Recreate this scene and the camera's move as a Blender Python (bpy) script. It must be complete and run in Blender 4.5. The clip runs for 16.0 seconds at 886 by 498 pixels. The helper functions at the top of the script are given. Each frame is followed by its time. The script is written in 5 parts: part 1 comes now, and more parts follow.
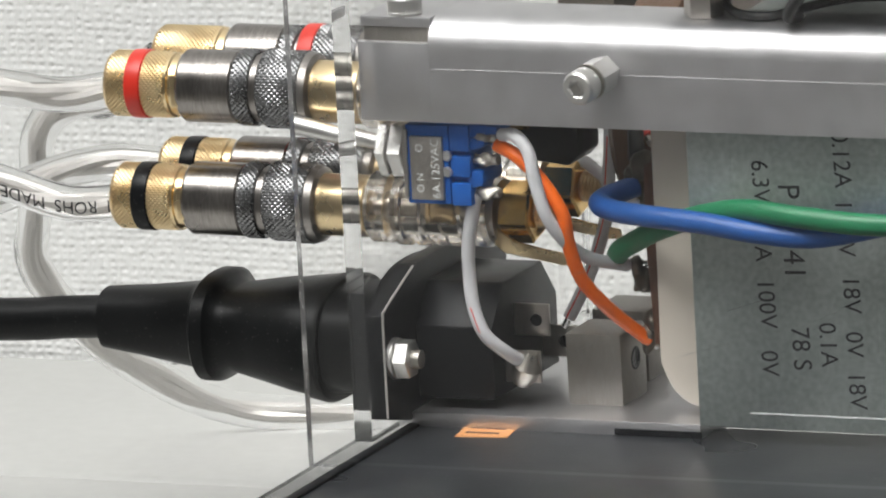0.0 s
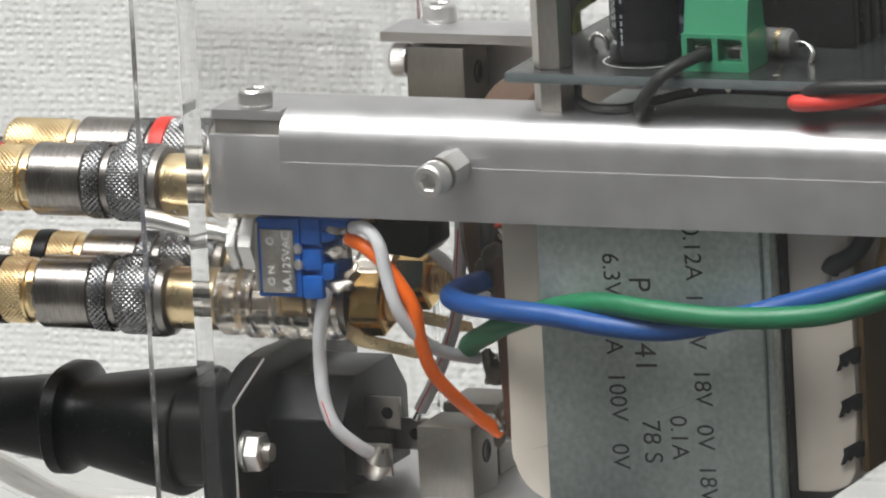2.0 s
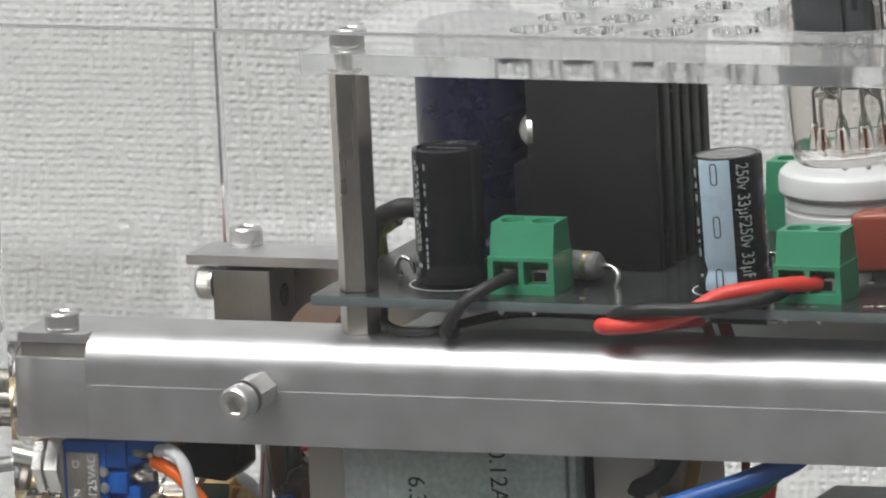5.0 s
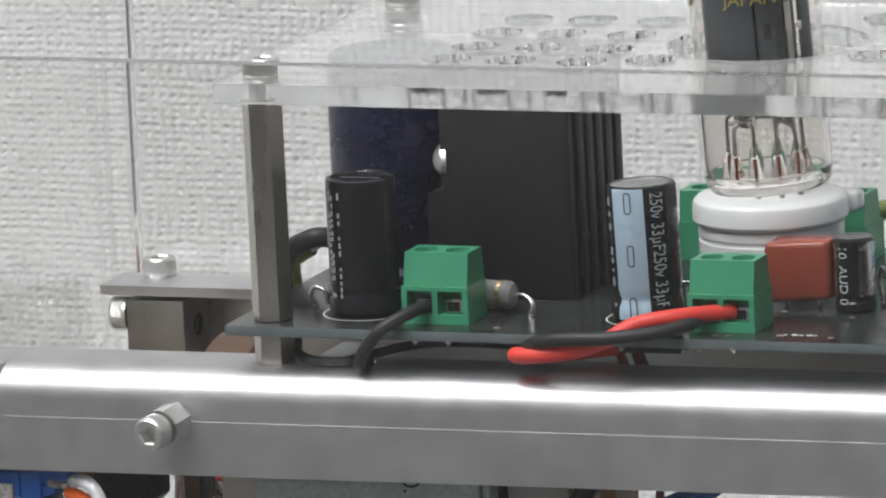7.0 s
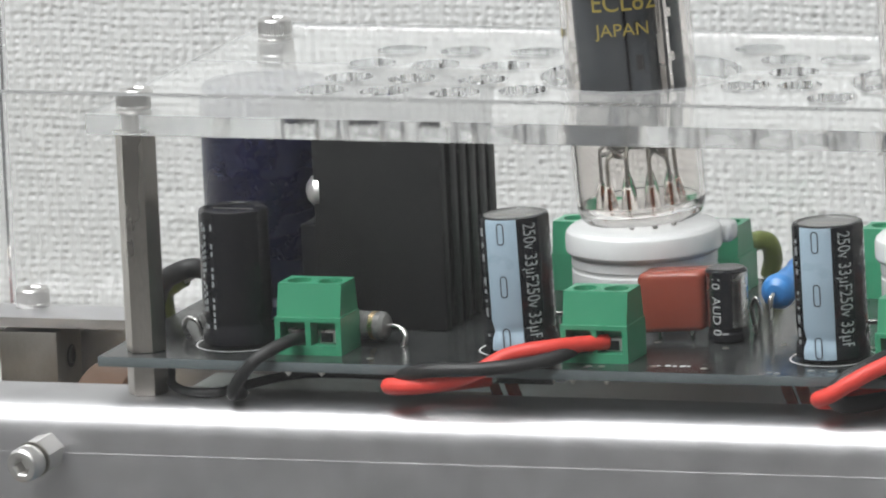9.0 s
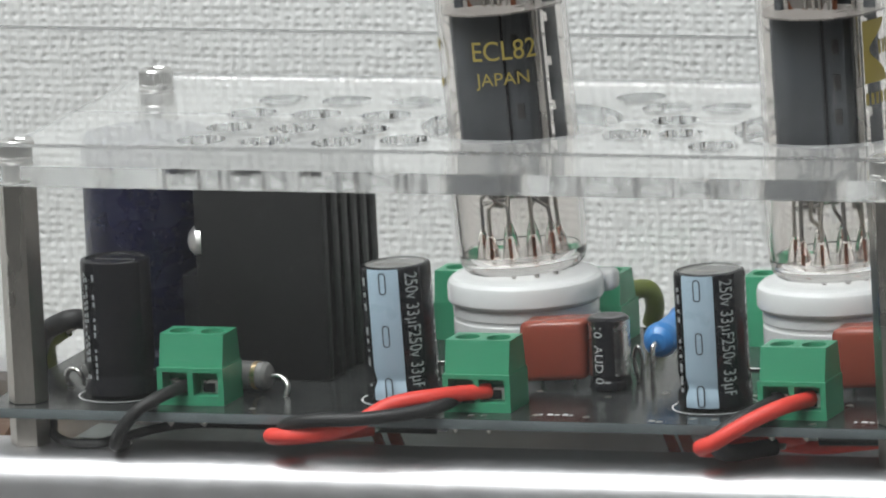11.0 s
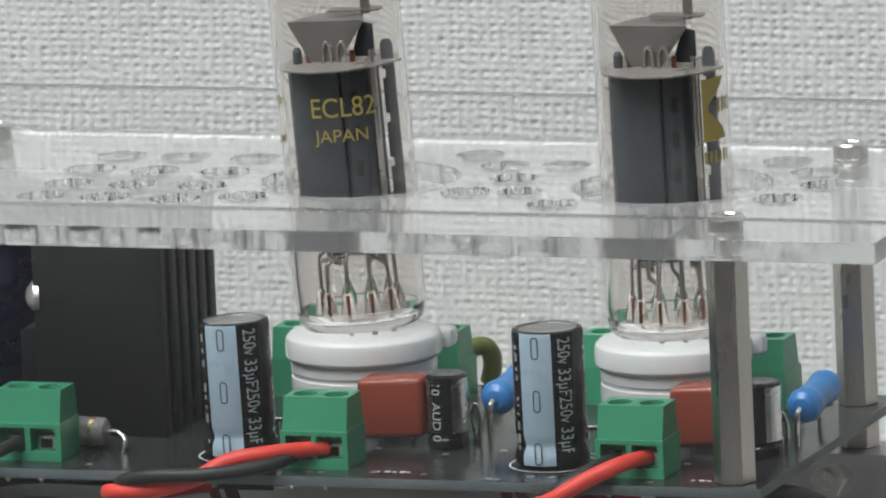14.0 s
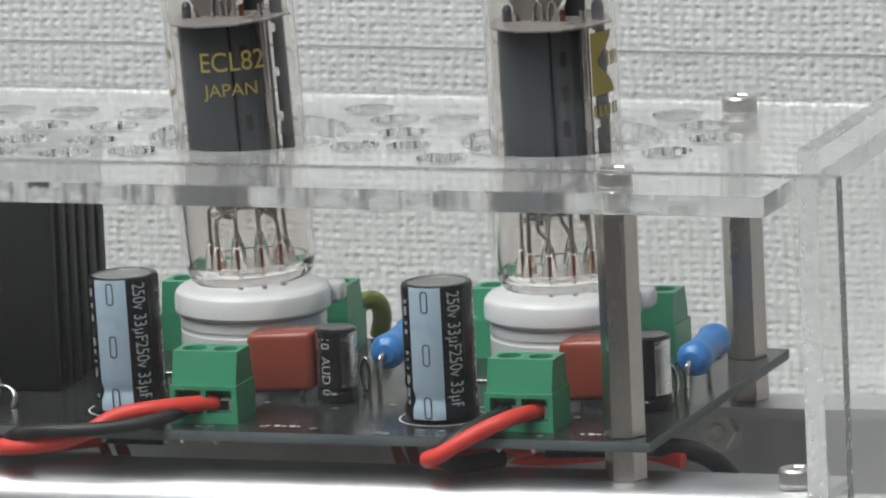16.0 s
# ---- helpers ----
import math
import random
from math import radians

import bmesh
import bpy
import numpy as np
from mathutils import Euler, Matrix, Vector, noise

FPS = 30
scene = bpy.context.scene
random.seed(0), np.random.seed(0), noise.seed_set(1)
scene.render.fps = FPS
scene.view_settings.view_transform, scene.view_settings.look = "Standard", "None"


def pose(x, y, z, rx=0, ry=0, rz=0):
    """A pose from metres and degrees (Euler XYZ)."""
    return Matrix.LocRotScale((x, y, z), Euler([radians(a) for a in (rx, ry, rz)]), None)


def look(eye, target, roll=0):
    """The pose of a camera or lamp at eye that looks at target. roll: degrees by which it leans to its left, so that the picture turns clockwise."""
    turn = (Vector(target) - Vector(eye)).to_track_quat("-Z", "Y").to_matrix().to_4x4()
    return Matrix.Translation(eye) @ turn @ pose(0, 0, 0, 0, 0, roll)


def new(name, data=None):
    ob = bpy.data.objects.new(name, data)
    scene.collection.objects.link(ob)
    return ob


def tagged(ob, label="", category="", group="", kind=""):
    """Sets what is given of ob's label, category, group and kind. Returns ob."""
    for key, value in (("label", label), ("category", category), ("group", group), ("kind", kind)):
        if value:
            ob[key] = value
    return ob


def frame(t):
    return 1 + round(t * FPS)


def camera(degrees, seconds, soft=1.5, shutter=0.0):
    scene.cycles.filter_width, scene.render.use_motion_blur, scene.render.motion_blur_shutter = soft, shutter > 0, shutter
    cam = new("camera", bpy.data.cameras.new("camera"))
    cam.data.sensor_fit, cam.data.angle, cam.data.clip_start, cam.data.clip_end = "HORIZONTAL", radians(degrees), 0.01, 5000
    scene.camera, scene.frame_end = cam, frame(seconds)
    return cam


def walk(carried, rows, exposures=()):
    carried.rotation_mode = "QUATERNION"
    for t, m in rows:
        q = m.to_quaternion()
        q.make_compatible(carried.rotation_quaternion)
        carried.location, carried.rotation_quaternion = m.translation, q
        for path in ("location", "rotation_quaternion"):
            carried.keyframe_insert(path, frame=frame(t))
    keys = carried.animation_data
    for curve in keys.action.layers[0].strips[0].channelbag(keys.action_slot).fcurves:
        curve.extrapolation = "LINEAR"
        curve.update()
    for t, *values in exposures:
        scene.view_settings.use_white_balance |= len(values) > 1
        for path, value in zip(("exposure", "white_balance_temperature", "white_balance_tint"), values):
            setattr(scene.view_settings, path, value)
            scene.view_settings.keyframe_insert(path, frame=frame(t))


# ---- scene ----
# The camera stands on a tripod and is panned by hand.
EYE = (0.84100, -1.91411, 0.42949)
SWING = [  # seconds, yaw, pitch, roll in degrees
    (0.0, 23.404, -12.611, -3.104),
    (0.5, 23.298, -12.657, -3.110),
    (1.0, 23.141, -12.582, -2.994),
    (1.5, 22.955, -12.425, -2.923),
    (2.0, 22.739, -12.252, -2.981),
    (2.5, 22.510, -12.045, -2.948),
    (3.0, 22.341, -11.862, -2.945),
    (3.5, 22.181, -11.720, -2.897),
    (4.0, 22.058, -11.594, -2.809),
    (4.2, 22.004, -11.524, -2.807),
    (6.3, 21.648, -11.276, -2.807),
    (6.5, 21.595, -11.268, -2.831),
    (7.0, 21.478, -11.245, -2.856),
    (7.5, 21.333, -11.219, -2.820),
    (8.0, 21.167, -11.220, -2.868),
    (8.5, 21.046, -11.180, -2.834),
    (9.0, 20.926, -11.141, -2.774),
    (9.2, 20.853, -11.115, -2.752),
    (11.3, 20.328, -10.917, -2.842),
    (11.5, 20.265, -10.889, -2.711),
    (12.0, 20.038, -10.816, -2.617),
    (12.5, 19.895, -10.788, -2.639),
    (13.0, 19.784, -10.761, -2.578),
    (13.5, 19.734, -10.764, -2.575),
    (14.0, 19.701, -10.749, -2.501),
    (14.5, 19.593, -10.747, -2.530),
    (15.0, 19.460, -10.795, -2.578),
    (15.5, 19.310, -10.865, -2.557),
    (16.0, 19.234, -10.964, -2.514),
]


def aim(yaw, pitch, roll):
    a, b = radians(yaw), radians(pitch)
    way = Vector((-math.sin(a) * math.cos(b), math.cos(a) * math.cos(b), math.sin(b)))
    return look(EYE, Vector(EYE) + way, roll)


cam = camera(3.742, 16.0, 2.0)
EXPO = [(0, 0.16, 6640, 8), (2, 0.18, 6640, 8), (3, 0.08, 6630, 8), (4.2, 0.05, 6620, 8), (7.0, 0.06, 6490, 9), (9.0, 0.22, 6470, 8), (11.5, 0.01, 6440, 6), (13.5, -0.06, 6440, 6), (16.0, -0.12, 6460, 7)]
walk(cam, [(t, aim(y, p, r)) for t, y, p, r in SWING], EXPO)

# ---- light: one ceiling panel of the room ----
MM = 0.001
world = bpy.data.worlds.new("room_air")
scene.world = world
world.use_nodes = True
world.node_tree.nodes["Background"].inputs[0].default_value = (0.95, 0.97, 1.0, 1)
world.node_tree.nodes["Background"].inputs[1].default_value = 0.12
scene.cycles.max_bounces = 40
scene.cycles.transmission_bounces = 40
scene.cycles.glossy_bounces = 12
scene.cycles.transparent_max_bounces = 40


def area_lamp(name, eye, target, sx, sy, watts, colour):
    lamp = bpy.data.lights.new(name, "AREA")
    lamp.shape, lamp.size, lamp.size_y, lamp.energy, lamp.color = "RECTANGLE", sx, sy, watts, colour
    ob = new(name, lamp)
    ob.matrix_world = look(eye, target)
    return ob


area_lamp("ceiling_lamp", (-0.25, -0.82, 1.62), (-0.10, -0.60, 0.0), 1.5, 1.15, 41, (0.985, 0.99, 1.0))


# ---- materials ----
def nodes_of(name):
    m = bpy.data.materials.new(name)
    m.use_nodes = True
    nt = m.node_tree
    return m, nt, nt.nodes["Principled BSDF"]


def surface(name, colour, rough=0.5, metal=0.0, grain=400.0, vary=0.12, bump=0.15, stretch=(1, 1, 1), coat=0.0, spec=0.5, dust=0.0, lint=0.03, uneven=0.08):
    """A painted, moulded or metal surface with a fine grain, broad unevenness and a little dust."""
    m, nt, b = nodes_of(name)
    link, node = nt.links.new, nt.nodes.new
    tc = node("ShaderNodeTexCoord")
    mp = node("ShaderNodeMapping")
    mp.inputs["Scale"].default_value = stretch
    link(tc.outputs["Object"], mp.inputs["Vector"])
    fine, broad = node("ShaderNodeTexNoise"), node("ShaderNodeTexNoise")
    fine.inputs["Scale"].default_value, fine.inputs["Detail"].default_value = grain * 8, 4
    broad.inputs["Scale"].default_value, broad.inputs["Detail"].default_value = grain * 0.35, 3
    link(mp.outputs[0], fine.inputs["Vector"])
    link(mp.outputs[0], broad.inputs["Vector"])
    add = node("ShaderNodeMath")
    add.operation = "ADD"
    link(fine.outputs["Fac"], add.inputs[0])
    link(broad.outputs["Fac"], add.inputs[1])
    rng = node("ShaderNodeMapRange")
    rng.inputs["From Min"].default_value, rng.inputs["From Max"].default_value = 0.6, 1.4
    rng.inputs["To Min"].default_value, rng.inputs["To Max"].default_value = 1 - vary, 1 + vary
    link(add.outputs[0], rng.inputs["Value"])
    mul = node("ShaderNodeMix")
    mul.data_type, mul.blend_type = "RGBA", "MULTIPLY"
    mul.inputs[0].default_value = 1.0
    mul.inputs[6].default_value = (*colour, 1)
    link(rng.outputs[0], mul.inputs[7])
    out = mul.outputs[2]
    if dust:
        sp = node("ShaderNodeTexNoise")
        sp.inputs["Scale"].default_value, sp.inputs["Detail"].default_value = 1900, 2
        link(tc.outputs["Object"], sp.inputs["Vector"])
        st = node("ShaderNodeMapRange")
        st.inputs["From Min"].default_value, st.inputs["From Max"].default_value = 0.66, 0.74
        st.inputs["To Max"].default_value = dust
        link(sp.outputs["Fac"], st.inputs["Value"])
        fluff = node("ShaderNodeTexNoise")
        fluff.inputs["Scale"].default_value, fluff.inputs["Detail"].default_value = 420, 6
        fluff.inputs["Roughness"].default_value = 0.7
        link(tc.outputs["Object"], fluff.inputs["Vector"])
        film = node("ShaderNodeMapRange")
        film.inputs["From Min"].default_value, film.inputs["From Max"].default_value = 0.42, 0.75
        film.inputs["To Max"].default_value = dust * lint
        link(fluff.outputs["Fac"], film.inputs["Value"])
        both = node("ShaderNodeMath")
        both.operation = "MAXIMUM"
        link(st.outputs[0], both.inputs[0])
        link(film.outputs[0], both.inputs[1])
        mx = node("ShaderNodeMix")
        mx.data_type = "RGBA"
        link(both.outputs[0], mx.inputs[0])
        link(out, mx.inputs[6])
        mx.inputs[7].default_value = (0.55, 0.55, 0.53, 1)
        out = mx.outputs[2]
    link(out, b.inputs["Base Color"])
    rr = node("ShaderNodeMapRange")
    rr.inputs["From Min"].default_value, rr.inputs["From Max"].default_value = 0.3, 0.7
    rr.inputs["To Min"].default_value, rr.inputs["To Max"].default_value = max(0.02, rough - uneven), min(1, rough + uneven)
    link(broad.outputs["Fac"], rr.inputs["Value"])
    link(rr.outputs[0], b.inputs["Roughness"])
    b.inputs["Metallic"].default_value = metal
    b.inputs["Coat Weight"].default_value = coat
    b.inputs["Specular IOR Level"].default_value = spec
    if bump:
        bp = node("ShaderNodeBump")
        bp.inputs["Strength"].default_value, bp.inputs["Distance"].default_value = bump, 0.0001
        link(fine.outputs["Fac"], bp.inputs["Height"])
        link(bp.outputs[0], b.inputs["Normal"])
    return m


def clear(name, colour=(1, 1, 1), rough=0.0, ior=1.49):
    m, nt, b = nodes_of(name)
    b.inputs["Base Color"].default_value = (*colour, 1)
    b.inputs["Roughness"].default_value = rough
    b.inputs["IOR"].default_value = ior
    b.inputs["Transmission Weight"].default_value = 1.0
    return m


ALU = surface("brushed_aluminium", (0.645, 0.64, 0.655), 0.42, 1.0, 430, 0.16, 0.12, uneven=0.015)
# Darker than ALU: the dark surroundings it reflects are put into the colour.
ALU_CUT = surface("sawn_aluminium_darkened", (0.33, 0.31, 0.285), 0.45, 1.0, 300, 0.14, 0.25, (1, 1, 0.2))
STEEL = surface("bright_screw_steel", (0.76, 0.75, 0.735), 0.38, 1.0, 500, 0.08, 0.08)
NICKEL = surface("nickel_plated_brass", (0.52, 0.49, 0.455), 0.32, 1.0, 400, 0.18, 0.08, (1, 1, 0.3))
ZINC = surface("zinc_plated_steel_sheet", (0.47, 0.52, 0.50), 0.42, 0.85, 130, 0.30, 0.14, dust=0.25)
TINPLATE = surface("dull_tinned_sheet", (0.26, 0.285, 0.275), 0.5, 0.7, 130, 0.25, 0.12, dust=0.3)
GOLD = surface("gold_plating", (0.90, 0.71, 0.43), 0.30, 1.0, 500, 0.06, 0.04)
BRASS = surface("polished_gilt_brass", (0.80, 0.53, 0.20), 0.14, 1.0, 300, 0.1, 0.05)
GUN = surface("dark_chrome", (0.30, 0.28, 0.265), 0.27, 1.0, 300, 0.34, 0.06, (1, 0.2, 0.2))
KNURL = surface("knurled_dark_chrome", (0.27, 0.27, 0.275), 0.27, 1.0, 400, 0.1, 0.05)
SOLDER = surface("tarnished_solder", (0.46, 0.44, 0.40), 0.35, 0.9, 700, 0.3, 0.5)
FLUX = surface("flux_stained_solder", (0.16, 0.145, 0.12), 0.35, 0.8, 700, 0.5, 0.5)
STRAND = surface("bright_tinned_strand", (0.62, 0.60, 0.575), 0.4, 0.6, 600, 0.08, 0.2)
TIN = surface("tinned_wire", (0.7, 0.69, 0.67), 0.25, 1.0, 600, 0.08, 0.05)


def cut_edge(name, through_it=0.955, rough=0.14, marks=0.2):
    """Sawn edge of acrylic: clear, a little frosted and milky, with fine saw marks."""
    m, nt, b = nodes_of(name)
    b.inputs["Base Color"].default_value = (0.95, 0.955, 0.95, 1)
    b.inputs["IOR"].default_value = 1.49
    b.inputs["Transmission Weight"].default_value = through_it
    tc, noise, rng, bump = [nt.nodes.new("ShaderNode" + k) for k in ("TexCoord", "TexNoise", "MapRange", "Bump")]
    noise.inputs["Scale"].default_value, noise.inputs["Detail"].default_value = 900, 3
    nt.links.new(tc.outputs["Object"], noise.inputs["Vector"])
    rng.inputs["From Min"].default_value, rng.inputs["From Max"].default_value = 0.3, 0.7
    rng.inputs["To Min"].default_value, rng.inputs["To Max"].default_value = rough * 0.4, rough * 1.6
    nt.links.new(noise.outputs["Fac"], rng.inputs["Value"])
    nt.links.new(rng.outputs[0], b.inputs["Roughness"])
    bump.inputs["Strength"].default_value, bump.inputs["Distance"].default_value = marks, 0.0002
    nt.links.new(noise.outputs["Fac"], bump.inputs["Height"])
    nt.links.new(bump.outputs[0], b.inputs["Normal"])
    return m


EDGE = cut_edge("cut_acrylic_edge")
SAWN = cut_edge("sawn_acrylic_edge", 0.82, 0.2, 0.03)
POLISHED = cut_edge("polished_acrylic_edge", 0.975, 0.05, 0.04)
ACRYL = clear("clear_acrylic", (0.99, 0.99, 0.99))
DUSTY = clear("dusty_clear_acrylic", (0.955, 0.96, 0.955))
DUSTY.node_tree.nodes["Principled BSDF"].inputs["Transmission Weight"].default_value = 0.86
FRONT = clear("handled_clear_acrylic", (0.985, 0.985, 0.98))
FRONT.node_tree.nodes["Principled BSDF"].inputs["Transmission Weight"].default_value = 0.9955
GLASS = clear("tube_glass", (0.94, 0.915, 0.895), 0.0, 1.45)
POLY = clear("clear_polycarbonate", (0.97, 0.935, 0.885), 0.12, 1.55)
VINYL = clear("clear_vinyl", (0.95, 0.95, 0.95), 0.08, 1.45)
RUBBER = surface("black_rubber", (0.008, 0.0085, 0.009), 0.40, 0, 300, 0.2, 0.1, spec=0.19, dust=0.05)
BLACK_PL = surface("black_moulded_plastic", (0.009, 0.0095, 0.011), 0.36, 0, 300, 0.15, 0.12, spec=0.2, dust=0.14)
BLACK_GLOSS = surface("black_gloss_sheet", (0.028, 0.030, 0.034), 0.34, 0, 60, 0.2, 0.03, dust=0.1)
ANODIZED = surface("black_anodized_aluminium", (0.008, 0.0083, 0.0088), 0.5, 0.0, 350, 0.3, 0.2, (1, 1, 0.3), spec=0.22, dust=0.42)
MASK = surface("black_solder_mask", (0.018, 0.02, 0.021), 0.17, 0, 250, 0.3, 0.06, dust=0.5, lint=0.2)
FR4 = surface("board_edge", (0.10, 0.12, 0.125), 0.6, 0, 500, 0.25, 0.2)
GREEN = surface("green_terminal_plastic", (0.045, 0.27, 0.145), 0.38, 0, 300, 0.08, 0.08, dust=0.05)
SLEEVE = surface("black_capacitor_sleeve", (0.012, 0.012, 0.015), 0.12, 0, 200, 0.2, 0.03, dust=0.12, lint=0.01, spec=0.38, uneven=0.04)
NAVY = surface("navy_capacitor_sleeve", (0.006, 0.007, 0.030), 0.28, 0, 200, 0.25, 0.03, dust=0.22)
PALE = surface("pale_blue_print", (0.36, 0.47, 0.56), 0.35, 0, 250, 0.06, 0.02)
PRINT = surface("white_print", (0.72, 0.73, 0.73), 0.5, 0, 400, 0.08, 0.0)
CAP_PRINT = surface("dull_white_print", (0.36, 0.38, 0.39), 0.5, 0, 500, 0.2, 0.0)
FAINT = surface("faint_blue_print", (0.05, 0.06, 0.10), 0.4, 0, 400, 0.25, 0.0)
INK = surface("black_ink", (0.02, 0.02, 0.022), 0.6, 0, 400, 0.2, 0.0)
GILT = surface("yellow_tube_print", (0.36, 0.285, 0.075), 0.5, 0, 500, 0.15, 0.0)
CERAMIC = surface("white_glazed_ceramic", (0.57, 0.58, 0.58), 0.24, 0, 150, 0.04, 0.03, coat=0.25)
BRICK = surface("red_film_capacitor_coat", (0.22, 0.05, 0.032), 0.2, 0, 260, 0.1, 0.08)
BLUE_R = surface("blue_resistor_coat", (0.03, 0.165, 0.43), 0.35, 0, 260, 0.1, 0.08)
BLUE_SW = surface("blue_switch_plastic", (0.008, 0.11, 0.46), 0.35, 0, 260, 0.1, 0.06)
BLUE_W = surface("blue_wire_insulation", (0.011, 0.080, 0.30), 0.40, 0, 200, 0.08, 0.05)
GREEN_W = surface("green_wire_insulation", (0.011, 0.165, 0.070), 0.40, 0, 200, 0.08, 0.05)
ORANGE_W = surface("orange_wire_insulation", (0.95, 0.155, 0.008), 0.36, 0, 200, 0.06, 0.05)
WHITE_W = surface("white_wire_insulation", (0.66, 0.66, 0.68), 0.4, 0, 200, 0.06, 0.05)
RED_W = surface("red_wire_insulation", (0.70, 0.052, 0.038), 0.5, 0, 200, 0.08, 0.08, dust=0.06)
BLACK_W = surface("black_wire_insulation", (0.016, 0.016, 0.017), 0.5, 0, 200, 0.2, 0.06, dust=0.12)
OCHRE_W = surface("ochre_wire_insulation", (0.42, 0.24, 0.04), 0.45, 0, 200, 0.15, 0.05)
YELLOW_W = surface("yellow_green_wire_insulation", (0.13, 0.16, 0.035), 0.4, 0, 200, 0.2, 0.05)
RED_PL = surface("red_ring_plastic", (0.75, 0.04, 0.025), 0.35, 0, 200, 0.05, 0.03)
CREAM = surface("cream_bobbin_plastic", (0.72, 0.65, 0.57), 0.5, 0, 160, 0.05, 0.06)
BROWN = surface("brown_terminal_board", (0.11, 0.05, 0.03), 0.55, 0, 220, 0.3, 0.15)
OCHRE = surface("ochre_pressboard", (0.16, 0.095, 0.03), 0.55, 0, 220, 0.3, 0.15)
TAPE = surface("brown_coil_tape", (0.11, 0.058, 0.032), 0.45, 0, 120, 0.15, 0.06)
ORANGE_L = surface("orange_label", (0.78, 0.36, 0.14), 0.5, 0, 300, 0.06, 0.02)
ANODE = surface("carbonized_anode_steel", (0.056, 0.064, 0.074), 0.40, 0.2, 300, 0.2, 0.08)
SHIELD = surface("grey_shield_plate", (0.28, 0.27, 0.26), 0.4, 0.8, 300, 0.12, 0.05)
MICA = surface("mica_disc", (0.21, 0.20, 0.19), 0.3, 0, 300, 0.1, 0.05)
COPPER = surface("copper_lead", (0.32, 0.13, 0.08), 0.3, 1.0, 400, 0.1, 0.05)
RESIN = surface("grey_diode_body", (0.17, 0.17, 0.165), 0.4, 0, 300, 0.1, 0.1)
PAPER = surface("white_woven_wallpaper", (0.88, 0.88, 0.87), 0.75, 0, 420, 0.05, 0.35)
# Tone of an unseen wall, made dark for the metal facets to reflect.
DARK_WALL = surface("dark_unseen_wall", (0.06, 0.06, 0.065), 0.9, 0, 30, 0.1, 0.1)
DIM = surface("grey_room_paint", (0.30, 0.30, 0.30), 0.85, 0, 30, 0.06, 0.1)
PAINT = surface("white_room_paint", (0.74, 0.74, 0.72), 0.8, 0, 30, 0.04, 0.1)
TABLE = surface("white_laminate", (0.53, 0.53, 0.515), 0.4, 0, 40, 0.05, 0.03)
FLOORM = surface("pale_vinyl_floor", (0.30, 0.29, 0.27), 0.6, 0, 20, 0.12, 0.05)


# ---- mesh helpers, all in millimetres ----
BASE = {}


def thing(name, at, label, category, group="", kind="", turn=(0, 0, 0)):
    ob = new(name)
    ob.empty_display_size = 0.005
    ob.matrix_world = pose(at[0] * MM, at[1] * MM, at[2] * MM, *turn)
    BASE[ob.name] = Vector(at) if turn == (0, 0, 0) else Vector((0, 0, 0))
    return tagged(ob, label, category, group, kind)


def to_mesh(name, bm, mat, shift=(0, 0, 0), sharp=28):
    bmesh.ops.recalc_face_normals(bm, faces=bm.faces)
    for v in bm.verts:
        v.co = (v.co - Vector(shift)) * MM
    me = bpy.data.meshes.new(name)
    bm.to_mesh(me)
    bm.free()
    if sharp:
        for p in me.polygons:
            p.use_smooth = True
        me.set_sharp_from_angle(angle=radians(sharp))
    me.materials.append(mat)
    return me


def edged(ob, axis, edge=None):
    """Gives the narrow sides of a sheet the look of a cut edge; axis is across the sheet."""
    ob.data.materials.append(edge or EDGE)
    for p in ob.data.polygons:
        if abs(p.normal[axis]) < 0.5:
            p.material_index = 1
    return ob


def part(name, bm, mat, parent, label="", shadow=True, sharp=28):
    """One mesh under a thing, or under a part of a thing."""
    root = parent
    while root.parent:
        root = root.parent
    ob = new(name, to_mesh(name, bm, mat, BASE[root.name], sharp))
    ob.parent = parent
    ob.visible_shadow = shadow
    return tagged(ob, label)


def single(name, bm, mat, label, category, kind="", group="", shadow=True, sharp=28):
    ob = new(name, to_mesh(name, bm, mat, (0, 0, 0), sharp))
    ob.visible_shadow = shadow
    return tagged(ob, label, category, group, kind)


def box(x0, x1, y0, y1, z0, z1, bevel=0.0, seg=2, bm=None):
    bm = bm or bmesh.new()
    v = [bm.verts.new((x, y, z)) for x in (x0, x1) for y in (y0, y1) for z in (z0, z1)]
    fs = [bm.faces.new([v[i] for i in f]) for f in ((0, 1, 3, 2), (4, 6, 7, 5), (0, 4, 5, 1), (2, 3, 7, 6), (0, 2, 6, 4), (1, 5, 7, 3))]
    if bevel:
        es = list({e for f in fs for e in f.edges})
        bmesh.ops.bevel(bm, geom=es, offset=bevel, segments=seg, affect="EDGES", profile=0.5)
    return bm


